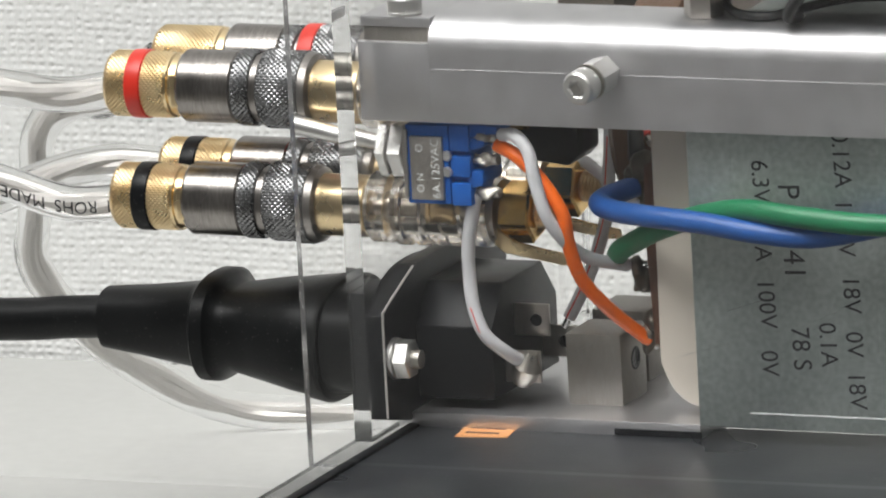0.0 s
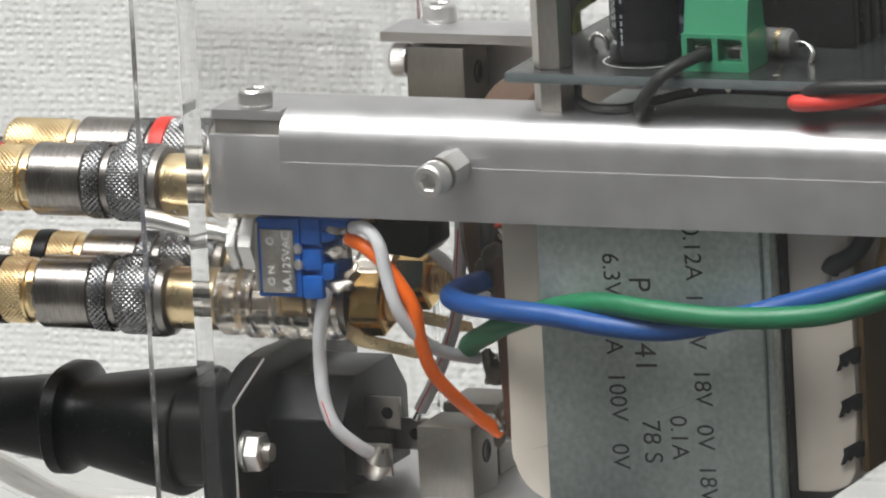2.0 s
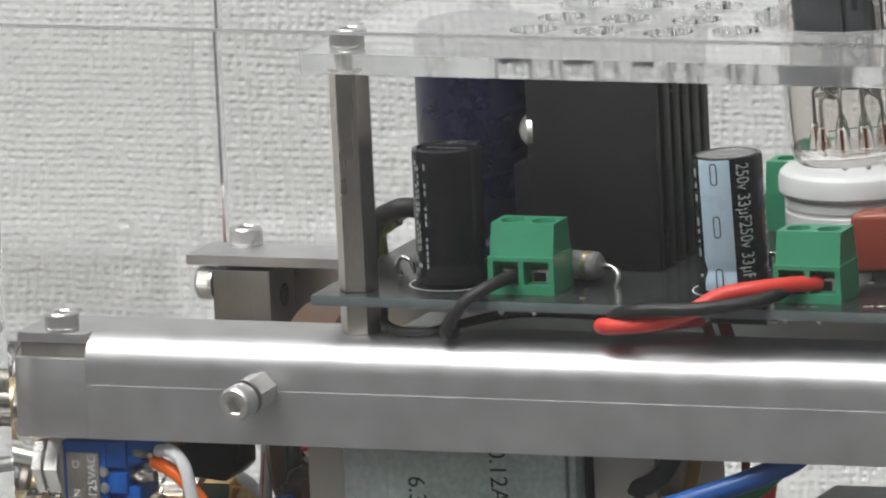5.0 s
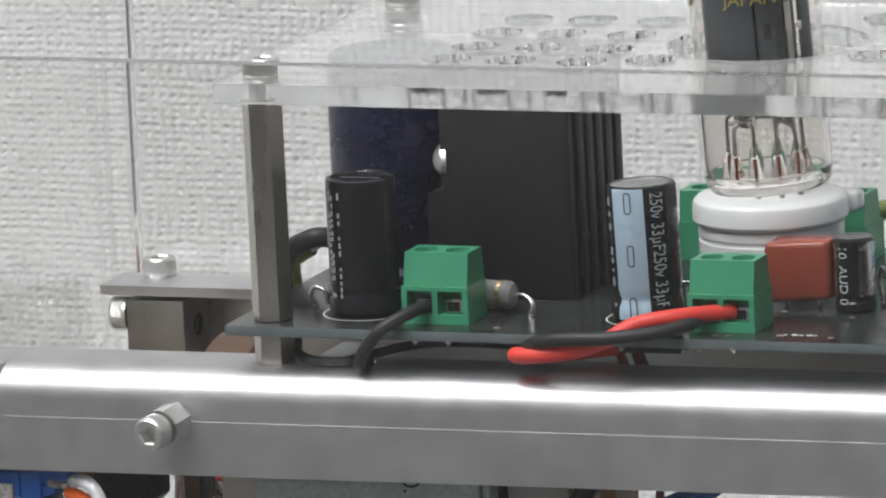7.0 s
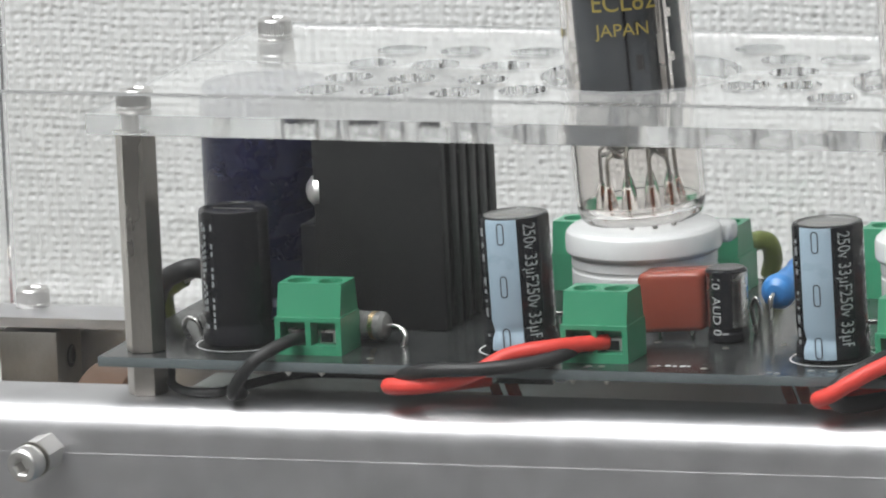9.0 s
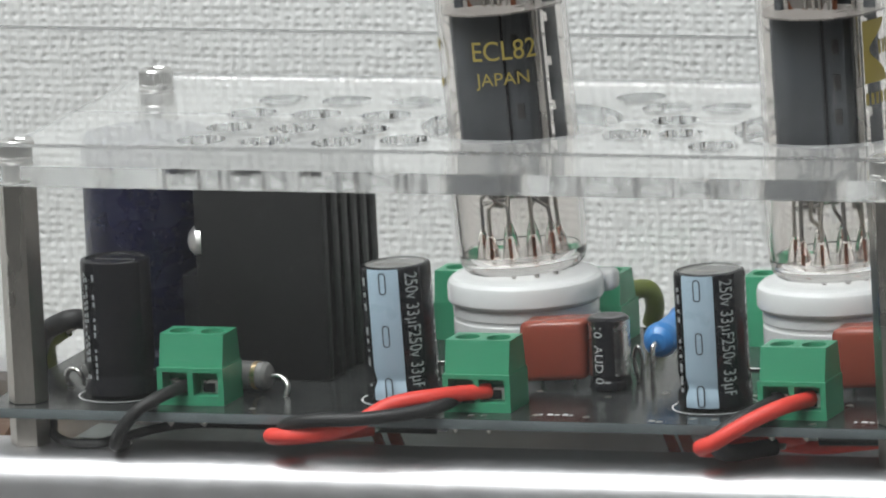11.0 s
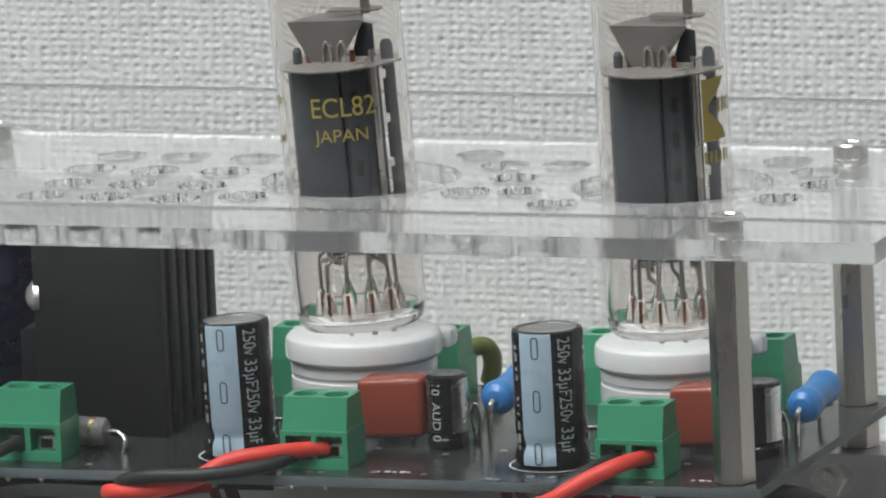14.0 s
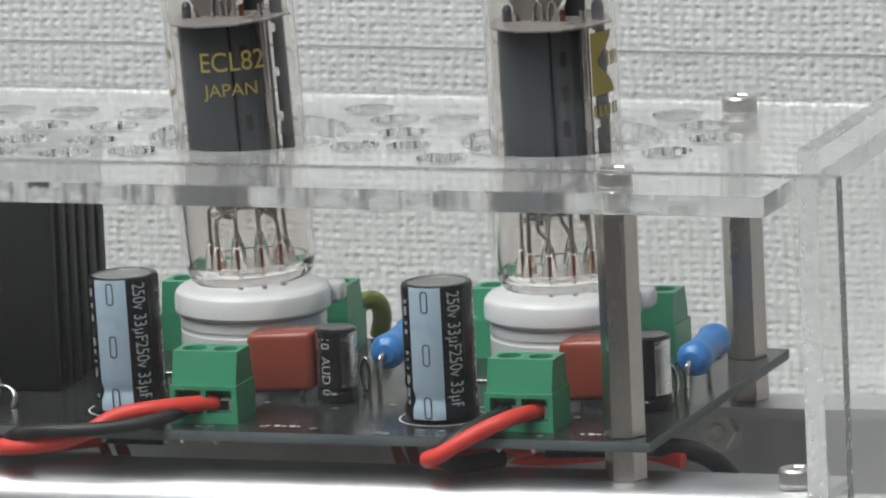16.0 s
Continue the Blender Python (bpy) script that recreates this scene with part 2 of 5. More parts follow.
def prism(points, axis, lo, hi, bevel=0.0, bm=None, seg=2):
    """A closed outline in the plane across the axis, drawn out from lo to hi. Outline order: x: (y, z), y: (x, z), z: (x, y)."""
    bm = bm or bmesh.new()
    def at(p, h):
        return {"x": (h, p[0], p[1]), "y": (p[0], h, p[1]), "z": (p[0], p[1], h)}[axis]
    a, b = [bm.verts.new(at(p, lo)) for p in points], [bm.verts.new(at(p, hi)) for p in points]
    fs = [bm.faces.new(a), bm.faces.new(b)]
    n = len(points)
    for i in range(n):
        fs.append(bm.faces.new((a[i], a[(i + 1) % n], b[(i + 1) % n], b[i])))
    if bevel:
        es = list({e for f in fs for e in f.edges})
        bmesh.ops.bevel(bm, geom=es, offset=bevel, segments=seg, affect="EDGES", profile=0.5)
    return bm


def frame_of(d):
    d = Vector(d).normalized()
    u = Vector((1, 0, 0)) if d.z > 0.9999 else d.orthogonal() if abs(d.z) > 0.9 else Vector((0, 0, 1)).cross(d)
    u.normalize()
    return u, d.cross(u)


def lathe(profile, at=(0, 0, 0), way=(0, 0, 1), n=32, bm=None, spin=0.0):
    """Turns (radius, height) pairs about an axis; a radius may be a function of the angle."""
    bm = bm or bmesh.new()
    at, d = Vector(at), Vector(way).normalized()
    u, w = frame_of(d)
    rings = []
    for r, h in profile:
        if not callable(r) and r < 1e-6:
            rings.append([bm.verts.new(at + d * h)])
            continue
        ring = []
        for i in range(n):
            t = 2 * math.pi * i / n
            rr = r(t) if callable(r) else r
            ring.append(bm.verts.new(at + d * h + u * (rr * math.cos(t + spin)) + w * (rr * math.sin(t + spin))))
        rings.append(ring)
    for a, b in zip(rings, rings[1:]):
        for i in range(n):
            j = (i + 1) % n
            if len(a) == 1 and len(b) > 1:
                bm.faces.new((a[0], b[i], b[j]))
            elif len(b) == 1 and len(a) > 1:
                bm.faces.new((a[i], a[j], b[0]))
            elif len(a) > 1:
                bm.faces.new((a[i], a[j], b[j], b[i]))
    return bm


def rod(a, b, r, n=24, bevel=0.0, bm=None):
    a, b = Vector(a), Vector(b)
    ln = (b - a).length
    e = bevel
    prof = [(0, 0), (r - e, 0), (r, e), (r, ln - e), (r - e, ln), (0, ln)] if e else [(0, 0), (r, 0), (r, ln), (0, ln)]
    return lathe(prof, a, b - a, n, bm)


def hexr(af, turn=0.0):
    return lambda t: af / 2 / math.cos((t + turn) % (math.pi / 3) - math.pi / 6)


def hex_rod(a, b, af, bevel=0.25, bm=None, spin=0.0):
    a, b = Vector(a), Vector(b)
    ln = (b - a).length
    f, g = hexr(af), hexr(af - 2 * bevel)
    prof = [(0, 0), (g, 0), (f, bevel * 0.6), (f, ln - bevel * 0.6), (g, ln), (0, ln)]
    return lathe(prof, a, b - a, 6 * 4, bm, spin)


def spline(pts, sub=8):
    p = [Vector(q) for q in pts]
    p = [2 * p[0] - p[1]] + p + [2 * p[-1] - p[-2]]
    out = []
    for i in range(1, len(p) - 2):
        for k in range(sub):
            t = k / sub
            a, b, c, d = p[i - 1], p[i], p[i + 1], p[i + 2]
            out.append(0.5 * (2 * b + (c - a) * t + (2 * a - 5 * b + 4 * c - d) * t * t + (3 * b - a - 3 * c + d) * t ** 3))
    out.append(p[-2])
    return out


def wire(pts, r, n=16, sub=8, bm=None, radius=None):
    """A round strand swept along a smooth path."""
    bm = bm or bmesh.new()
    path = spline(pts, sub)
    u = None
    rings = []
    for i, q in enumerate(path):
        d = (path[min(i + 1, len(path) - 1)] - path[max(i - 1, 0)]).normalized()
        u = frame_of(d)[0] if u is None else (u - d * u.dot(d)).normalized()
        w = d.cross(u)
        rr = radius(i / (len(path) - 1)) if radius else r
        rings.append([bm.verts.new(q + u * (rr * math.cos(2 * math.pi * k / n)) + w * (rr * math.sin(2 * math.pi * k / n))) for k in range(n)])
    for a, b in zip(rings, rings[1:]):
        for i in range(n):
            bm.faces.new((a[i], a[(i + 1) % n], b[(i + 1) % n], b[i]))
    bm.faces.new(rings[0])
    bm.faces.new(rings[-1])
    return bm


def knurl(r, h0, h1, at, way, around=44, depth=0.22):
    """A band with crossed diamond grooves."""
    bm = bmesh.new()
    n, m = around * 4, max(6, int((h1 - h0) / (2 * math.pi * r / around) * 4))
    at, d = Vector(at), Vector(way).normalized()
    u, w = frame_of(d)
    rings = []
    for k in range(m + 1):
        h = h0 + (h1 - h0) * k / m
        ring = []
        for i in range(n):
            t = 2 * math.pi * i / n
            s = t * r * around / (2 * math.pi * r)
            g = h * around / (2 * math.pi * r)
            a, b = abs(math.sin(math.pi * (s + g))), abs(math.sin(math.pi * (s - g)))
            rr = r - depth + depth * min(1, 1.2 * min(a, b)) if 0 < k < m else r - depth
            ring.append(bm.verts.new(at + d * h + u * (rr * math.cos(t)) + w * (rr * math.sin(t))))
        rings.append(ring)
    for a, b in zip(rings, rings[1:]):
        for i in range(n):
            j = (i + 1) % n
            bm.faces.new((a[i], a[j], b[j], b[i]))
    bm.faces.new(rings[0])
    bm.faces.new(rings[-1])
    return bm


def letters(text, size, m, thick=0.03, bend=0.0, squeeze=1.0):
    """Built-in font as mesh, centred, in the xy plane, then placed by m; bend wraps it round a cylinder of that radius."""
    cu = bpy.data.curves.new("letters", "FONT")
    cu.body, cu.size, cu.align_x, cu.align_y, cu.extrude = text, size, "CENTER", "CENTER", thick
    ob = bpy.data.objects.new("letters", cu)
    scene.collection.objects.link(ob)
    me = bpy.data.meshes.new_from_object(ob.evaluated_get(bpy.context.evaluated_depsgraph_get()))
    bpy.data.objects.remove(ob)
    bm = bmesh.new()
    bm.from_mesh(me)
    bpy.data.meshes.remove(me)
    if bend:
        bmesh.ops.subdivide_edges(bm, edges=[e for e in bm.edges if e.calc_length() > 0.8], cuts=1)
    for v in bm.verts:
        v.co.x *= squeeze
        if bend:
            a, r = v.co.x / bend, bend + v.co.z
            v.co = Vector((r * math.sin(a), v.co.y, r * math.cos(a)))
        v.co = m @ v.co
    return bm


def facing(at, right, up):
    """Matrix that lays the xy plane on a face: right and up are directions."""
    r, u = Vector(right).normalized(), Vector(up).normalized()
    n = r.cross(u)
    return Matrix.Translation(at) @ Matrix((r, u, n)).transposed().to_4x4()


# ---- the room ----
def room():
    def slab(name, x0, x1, y0, y1, z0, z1, mat, label):
        single(name, box(x0, x1, y0, y1, z0, z1), mat, label, name.split("_")[0], "structure")
    slab("floor", -1900, 2300, -2800, 151, -900, -860, FLOORM, "pale vinyl floor of the room")
    slab("ceiling", -1900, 2300, -2800, 300, 1700, 1740, PAINT, "plain white painted ceiling of the room")
    slab("wall_west", -1940, -1900, -2800, 300, -900, 1740, DIM, "plain grey painted wall beside the table")
    slab("wall_east", 2300, 2340, -2800, 300, -900, 1740, DARK_WALL, "plain unseen wall beside the table, made dark to deepen reflections")
    slab("wall_south", -1900, 2300, -2840, -2800, -900, 1740, DIM, "plain grey painted wall facing the table")
    bm = bmesh.new()
    for x0, x1, z0, z1 in ((-1900, 2300, -900, -96), (-1900, 2300, 92, 1740), (-1900, -150, -96, 92), (232, 2300, -96, 92)):
        box(x0, x1, 150.3, 170, z0, z1, bm=bm)
    single("wall_north", bm, PAPER, "white wallpapered wall behind the amplifier", "wall", "structure")


def woven_wallpaper():
    """The stretch of wallpaper behind the amplifier, with its woven relief."""
    x0, x1, z0, z1, step = -150.0, 232.0, -96.0, 92.0, 0.30
    nx, nz = int((x1 - x0) / step) + 1, int((z1 - z0) / step) + 1
    xs, zs = np.linspace(x0, x1, nx), np.linspace(z0, z1, nz)
    rng = np.random.default_rng(4)

    def soft(sx, sz):
        gx, gz = (x1 - x0) / sx, (z1 - z0) / sz
        g = rng.random((int(gz) + 3, int(gx) + 3))
        a, b = (xs - x0) / sx, (zs - z0) / sz
        i, j = a.astype(int), b.astype(int)
        fa, fb = a - i, b - j
        fa, fb = fa * fa * (3 - 2 * fa), fb * fb * (3 - 2 * fb)
        g0 = g[np.ix_(j, i)] * (1 - fa) + g[np.ix_(j, i + 1)] * fa
        g1 = g[np.ix_(j + 1, i)] * (1 - fa) + g[np.ix_(j + 1, i + 1)] * fa
        return g0 * (1 - fb)[:, None] + g1 * fb[:, None]

    X, Z = np.meshgrid(xs, zs)
    u = X / 1.80 + 0.45 * soft(14, 6) + 0.40 * soft(2.2, 1.5)
    v = Z / 1.32 + 0.45 * soft(9, 10) + 0.40 * soft(2.0, 1.7)
    col, row = np.floor(u + 0.5).astype(int), np.floor(v + 0.5).astype(int)
    pit = 0.20 + 0.75 * rng.random((400, 400))[row % 400, col % 400]
    cu, cv = np.abs(np.cos(np.pi * u)) ** 3, np.abs(np.cos(np.pi * v)) ** 3
    knot = rng.random((400, 400))[np.floor(v).astype(int) % 400, np.floor(u).astype(int) % 400]
    h = 1.0 - pit * cu * cv - 0.26 * cu - 0.07 * cv + 0.30 * (knot - 0.5) * (1 - cu) * (1 - cv) + 0.30 * soft(0.9, 0.8) + 0.30 * soft(5, 4)
    co = np.stack([X, 150.0 - 0.42 * h, Z], -1).reshape(-1, 3) * MM
    idx = np.arange(nx * nz).reshape(nz, nx)
    quads = np.stack([idx[:-1, :-1], idx[:-1, 1:], idx[1:, 1:], idx[1:, :-1]], -1).reshape(-1, 4)
    me = bpy.data.meshes.new("woven_wallpaper")
    me.vertices.add(len(co))
    me.vertices.foreach_set("co", co.ravel())
    me.loops.add(quads.size)
    me.loops.foreach_set("vertex_index", quads.ravel().astype(np.int32))
    me.polygons.add(len(quads))
    me.polygons.foreach_set("loop_start", np.arange(0, quads.size, 4, dtype=np.int32))
    me.polygons.foreach_set("use_smooth", np.ones(len(quads), dtype=bool))
    me.update(calc_edges=True)
    me.materials.append(PAPER)
    tagged(new("wall_north_relief", me), "white wallpaper with a coarse woven relief", "wall", "", "structure")


def table():
    t = thing("table", (60, 30, -95), "white laminate table standing against the wallpapered wall", "table")
    part("tabletop", box(-700, 900, -86, 68, -120, -95, 1.6, 3), TABLE, t)
    part("rear_shelf", box(-700, 900, 69.2, 148, -120, -95, 2.4, 4), TABLE, t, "white rounded strip along the wall")
    for x in (-660, 860):
        for y in (-60, 110):
            part("leg", box(x - 20, x + 20, y - 20, y + 20, -860, -120, 2), TABLE, t)


room()
table()


# ---- the acrylic case and its aluminium frame ----
def acrylic_case():
    c = thing("acrylic_case", (120, 30, -72), "clear acrylic open-topped case standing on the table", "case")
    edged(part("base_sheet", box(-3.4, 243, -60, 90, -71.2, -68.2), ACRYL, c, "clear acrylic base sheet", False, 0), 2)
    edged(part("front_sheet", box(-3.4, 242.8, -20.8, -17.8, -68, 53.0), FRONT, c, "clear acrylic front sheet with fine scratches", False, 0), 1, SAWN)
    edged(part("side_sheet", box(-2.6, 0.4, -3, 89.2, -68, 53), ACRYL, c, "clear acrylic sheet that carries the sockets", False, 0), 0, POLISHED)
    edged(part("side_sheet", box(230.6, 233.8, -1, 85, -68, 53.4), ACRYL, c, "", False, 0), 0, SAWN)
    edged(part("rear_sheet", box(3, 230.4, 82, 85, -68, 52), ACRYL, c, "", False, 0), 1, SAWN)
    part("dark_sheet", box(3.6, 243, -60, 14, -68.18, -67.5, 0.15), BLACK_GLOSS, c, "dark sheet laid on the base")
    part("black_strip", box(2.6, 4.6, -60, 14.2, -68.19, -67.0, 0.3), BLACK_PL, c, "narrow black strip along the left edge of the dark sheet")
    rng = random.Random(12)
    for k in range(9):
        x, z = rng.uniform(40, 100), rng.uniform(-60, -30)
        ln, up = rng.uniform(4, 11), rng.uniform(0.3, 0.5)
        part("scratch", prism([(x, z), (x + ln, z + ln * up), (x + ln, z + ln * up + 0.05), (x, z + 0.05)], "y", -20.83, -20.8), EDGE, c, "fine scratch")
    for x, y in ((2, -52), (238, -52), (2, 78), (238, 78)):
        part("foot", lathe([(0, -95), (6, -95), (7, -93), (7, -71.25), (0, -71.25)], (x + (13 if x < 9 else -13), y, 0)), RUBBER, c)
    bm = prism([(13.0, 0.6), (21.6, 1.6), (20.0, 13.0), (11.2, 12.4)], "z", -67.49, -67.4)
    lab = part("sticker", bm, ORANGE_L, c, "orange warning sticker with printed bars")
    bm = bmesh.new()
    for k in range(3):
        box(13.7 - 0.3 * k, 19.4, 3.2 + 3.0 * k, 4.1 + 3.0 * k, -67.4, -67.36, bm=bm)
    part("print_bar", bm, BROWN, lab)


def rounded_angle(flip):
    """Outline (y, z) of an aluminium angle with a rounded outer corner; its legs are 15 and 16.5 mm."""
    pts = [(1.6, -16.5), (0, -16.5)]
    r = 4.9
    for k in range(9):
        a = math.pi - math.pi / 2 * k / 8
        pts.append((r + r * math.cos(a), -r + r * math.sin(a)))
    pts += [(15, 0), (15, -1.6), (1.6, -1.6)]
    return [(77.2 - y, z) for y, z in pts] if flip else pts


def frame_rails():
    f = thing("front_rail", (115, 7, -16.5), "brushed aluminium angle rail, notched at its end, along the case", "rail", "frame rails")
    part("angle", prism(rounded_angle(False), "x", 12.2, 230), ALU, f)
    part("notched_end", box(0, 12.2, 0, 1.4, -16.5, -3.8, 0.12), ALU, f)
    part("notched_end", box(0, 12.1, 1.5, 15, -1.6, -0.02, 0.12), ALU, f)
    part("scribed_line", prism([(0.02, -7.72), (-0.055, -7.95), (0.02, -8.02)], "x", 13, 229.5), ALU, f, "fine bright line scribed along the face")
    rng = random.Random(21)
    for k in range(14):
        x, z = rng.uniform(4, 150), rng.uniform(-15, -6)
        dx, dz = rng.uniform(0.4, 1.8), rng.uniform(-1.6, -0.3)
        part("scratch", prism([(x, z), (x + dx, z + dz), (x + dx + 0.06, z + dz + 0.03), (x + 0.06, z + 0.03)], "y", -0.02, 0.05), STEEL, f, "short bright scratch")
    b = thing("rear_rail", (115, 68, -16.5), "brushed aluminium angle rail along the rear of the case", "rail", "frame rails")
    part("angle", prism(rounded_angle(True), "x", 4.1, 230), ALU, b)
    l = thing("bottom_rail", (30, 18, -68), "flat aluminium strip lying on the acrylic base", "rail", "frame rails")
    part("strip", box(1, 52.6, 6.5, 46, -68.1, -65.2, 0.15), ALU, l)
    # The slot isn't cut; a black bar paints its shaded inside.
    part("slot", box(38, 52.7, 6.3, 6.6, -67.6, -66.4), BLACK_PL, l, "black bar for the dark inside of a slot in the edge")

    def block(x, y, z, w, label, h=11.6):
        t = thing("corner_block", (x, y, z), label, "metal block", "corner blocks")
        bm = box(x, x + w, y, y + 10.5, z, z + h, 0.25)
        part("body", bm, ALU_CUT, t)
        # Nothing is drilled: a shallow black disc paints the shade inside the hole.
        part("screw_hole_disc", lathe([(0, 0.02), (1.3, 0.02), (1.5, 0.12), (1.9, 0.05), (1.9, -0.05)], (x + w, y + 6, z + 6.6), (1, 0, 0), 20), BLACK_PL, t, "black disc for the dark inside of a drilled hole")
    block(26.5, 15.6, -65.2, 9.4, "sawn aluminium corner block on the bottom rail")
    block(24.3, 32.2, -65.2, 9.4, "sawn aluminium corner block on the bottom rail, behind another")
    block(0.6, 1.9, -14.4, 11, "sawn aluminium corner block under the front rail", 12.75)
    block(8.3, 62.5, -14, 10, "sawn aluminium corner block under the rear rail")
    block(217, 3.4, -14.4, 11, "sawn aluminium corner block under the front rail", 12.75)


acrylic_case()
frame_rails()


# ---- screws, nuts and pillars ----
def cap_screw(at, way=(0, 0, 1), label="bright steel socket-head cap screw", length=4.0):
    t = thing("cap_screw", at, label, "screw", "socket-head screws")
    tooth = lambda t_: 2.75 - 0.14 * (0.5 + 0.5 * math.cos(40 * t_)) ** 2
    bm = lathe([(0, 0), (2.7, 0), (2.75, 0.15), (2.75, 0.5), (tooth, 0.6), (tooth, 2.35), (2.72, 2.5), (2.6, 2.8), (2.35, 3.0),
                (hexr(2.9), 3.0), (hexr(2.5), 2.75), (hexr(2.5), 0.6), (0, 0.2)], at, way, 160)
    part("head", bm, STEEL, t, "", True, 30)
    v = Vector(way).normalized()
    part("shank", rod(Vector(at) - v * length, Vector(at), 1.45, 14), STEEL, t)
    return t


def pillars():
    for x, y in ((55.5, 9.5), (198.6, 8.6), (55.4, 70), (199.3, 68.6)):
        f = thing("hex_spacer", (x, y, 0), "short nickel-plated hex spacer under the circuit board", "spacer", "short spacers")
        part("body", hex_rod((x, y, 0), (x, y, 5.2), 5.5, 0.25, None, radians(10)), NICKEL, f)
        p = thing("hex_pillar", (x, y, 6.8), "tall nickel-plated hex pillar between board and cover", "pillar", "hex pillars")
        part("body", hex_rod((x, y, 6.8), (x, y, 41.8), 5.5, 0.25, None, radians(10)), NICKEL, p)
        part("collar", lathe([(1.6, 0), (2.9, 0), (2.9, 0.25), (1.6, 0.25), (1.6, 0)], (x, y, 41.75)), STEEL, p)
        cap_screw((x, y, 45.25), (0, 0, 1), "bright steel cap screw on the clear cover")
    for x, y in ((7.0, 3.9), (10.9, 71.4), (226.5, 6.4)):
        cap_screw((x, y, 0.02), (0, 0, 1), "bright steel cap screw on the aluminium rail")
    cap_screw((8.2, 64.6, -5.0), (-1, 0, 0), "bright steel cap screw in the end of the block")
    b = thing("button_screw", (-2.7, 7.4, -8.4), "bright button-head screw through the clear side sheet", "screw")
    part("head", lathe([(0, 0), (2.7, 0), (2.7, 0.3), (2.3, 0.9), (1.4, 1.3), (0, 1.4)], (-2.65, 7.4, -8.4), (-1, 0, 0), 32), STEEL, b)
    part("shank", rod((-2.6, 7.4, -8.4), (0.6, 7.4, -8.4), 1.9, 24), SOLDER, b)
    a, v = Vector((42.3, -0.1, -7.3)), Vector((-0.16, -0.97, -0.12)).normalized()
    s = thing("hex_nut", a, "steel hex nut against the face of the rail", "nut")
    part("body", hex_rod(a, a + v * 4.8, 5.0, 0.3, None, 0.25), STEEL, s)
    part("washer", lathe([(1.5, 0), (2.9, 0), (2.9, 0.4), (1.5, 0.4), (1.5, 0)], a + v * 4.85, v), SOLDER, s)
    cap_screw(a + v * 5.8, v, "bright steel cap screw standing out from the rail")
    n = thing("hex_nut", (192.4, 75, -6.4), "steel hex nut and washer on the rear rail", "nut")
    part("washer", lathe([(1.6, 0), (3.6, 0), (3.6, 0.5), (1.6, 0.5), (1.6, 0)], (192.4, 75.6, -6.4), (0, -1, 0)), STEEL, n)
    part("nut_body", hex_rod((192.4, 75.1, -6.4), (192.4, 72.7, -6.4), 5.5), STEEL, n)
    part("thread", rod((192.4, 75, -6.4), (192.4, 71.6, -6.4), 1.5, 16), TIN, n)


pillars()


# ---- the clear cover with its holes ----
TUBES = ((126.4, 44.0, -3.0), (177.5, 44.0, -0.7))


def cover():
    holes = [(126.0, 46.0, 15.8), (177.2, 46.5, 15.8)]
    for x0 in (79.5, 90.3, 102.0):
        for y, s in ((26.9, 0), (37.6, 0.8), (49.6, 0), (61.3, 0.8)):
            holes.append((x0 + s, y, 4.0))
    holes += [(112.3, 30.1, 4.0)]
    for x0 in (0, 51.0):
        holes += [(138.2 + x0, 68, 4.0), (145.4 + x0, 59.5, 4.0), (150.3 + x0, 49.2, 4.0), (146.3 + x0, 37.6, 4.0)]
    holes += [(155, 60.4, 4.0), (154.8, 38.6, 3.6), (163.3, 29.2, 4.0)]
    bm = bmesh.new()
    edges = []

    def ring(pts):
        vs = [bm.verts.new((x, y, 45.2)) for x, y in pts]
        for a, b in zip(vs, vs[1:] + vs[:1]):
            edges.append(bm.edges.new((a, b)))
    ring([(49.4, 4.4), (223.6, 4.4), (223.6, 82), (49.4, 82)])
    for x, y, r in holes:
        n = 56 if r > 9 else 28
        ring([(x + r * math.cos(2 * math.pi * k / n), y + r * math.sin(2 * math.pi * k / n)) for k in range(n)])
    bmesh.ops.triangle_fill(bm, use_beauty=True, use_dissolve=False, edges=edges)
    bad = [f for f in bm.faces if any((f.calc_center_median().x - x) ** 2 + (f.calc_center_median().y - y) ** 2 < (r * 0.97) ** 2 for x, y, r in holes)]
    bmesh.ops.delete(bm, geom=bad, context="FACES_ONLY")
    ext = bmesh.ops.extrude_face_region(bm, geom=list(bm.faces))
    for v in ext["geom"]:
        if isinstance(v, bmesh.types.BMVert):
            v.co.z = 41.95
    c = thing("cover_plate", (130, 40, 41.9), "clear acrylic cover plate drilled with round vent holes", "cover plate")
    plate = edged(part("plate", bm, DUSTY, c, "", False, 0), 2)
    plate.data.materials.append(ACRYL)
    for p in plate.data.polygons:
        at = p.center / MM + Vector((130, 40, 41.9))
        if p.material_index == 1 and 50 < at.x < 223 and 5 < at.y < 81.5:
            p.material_index = 2


cover()


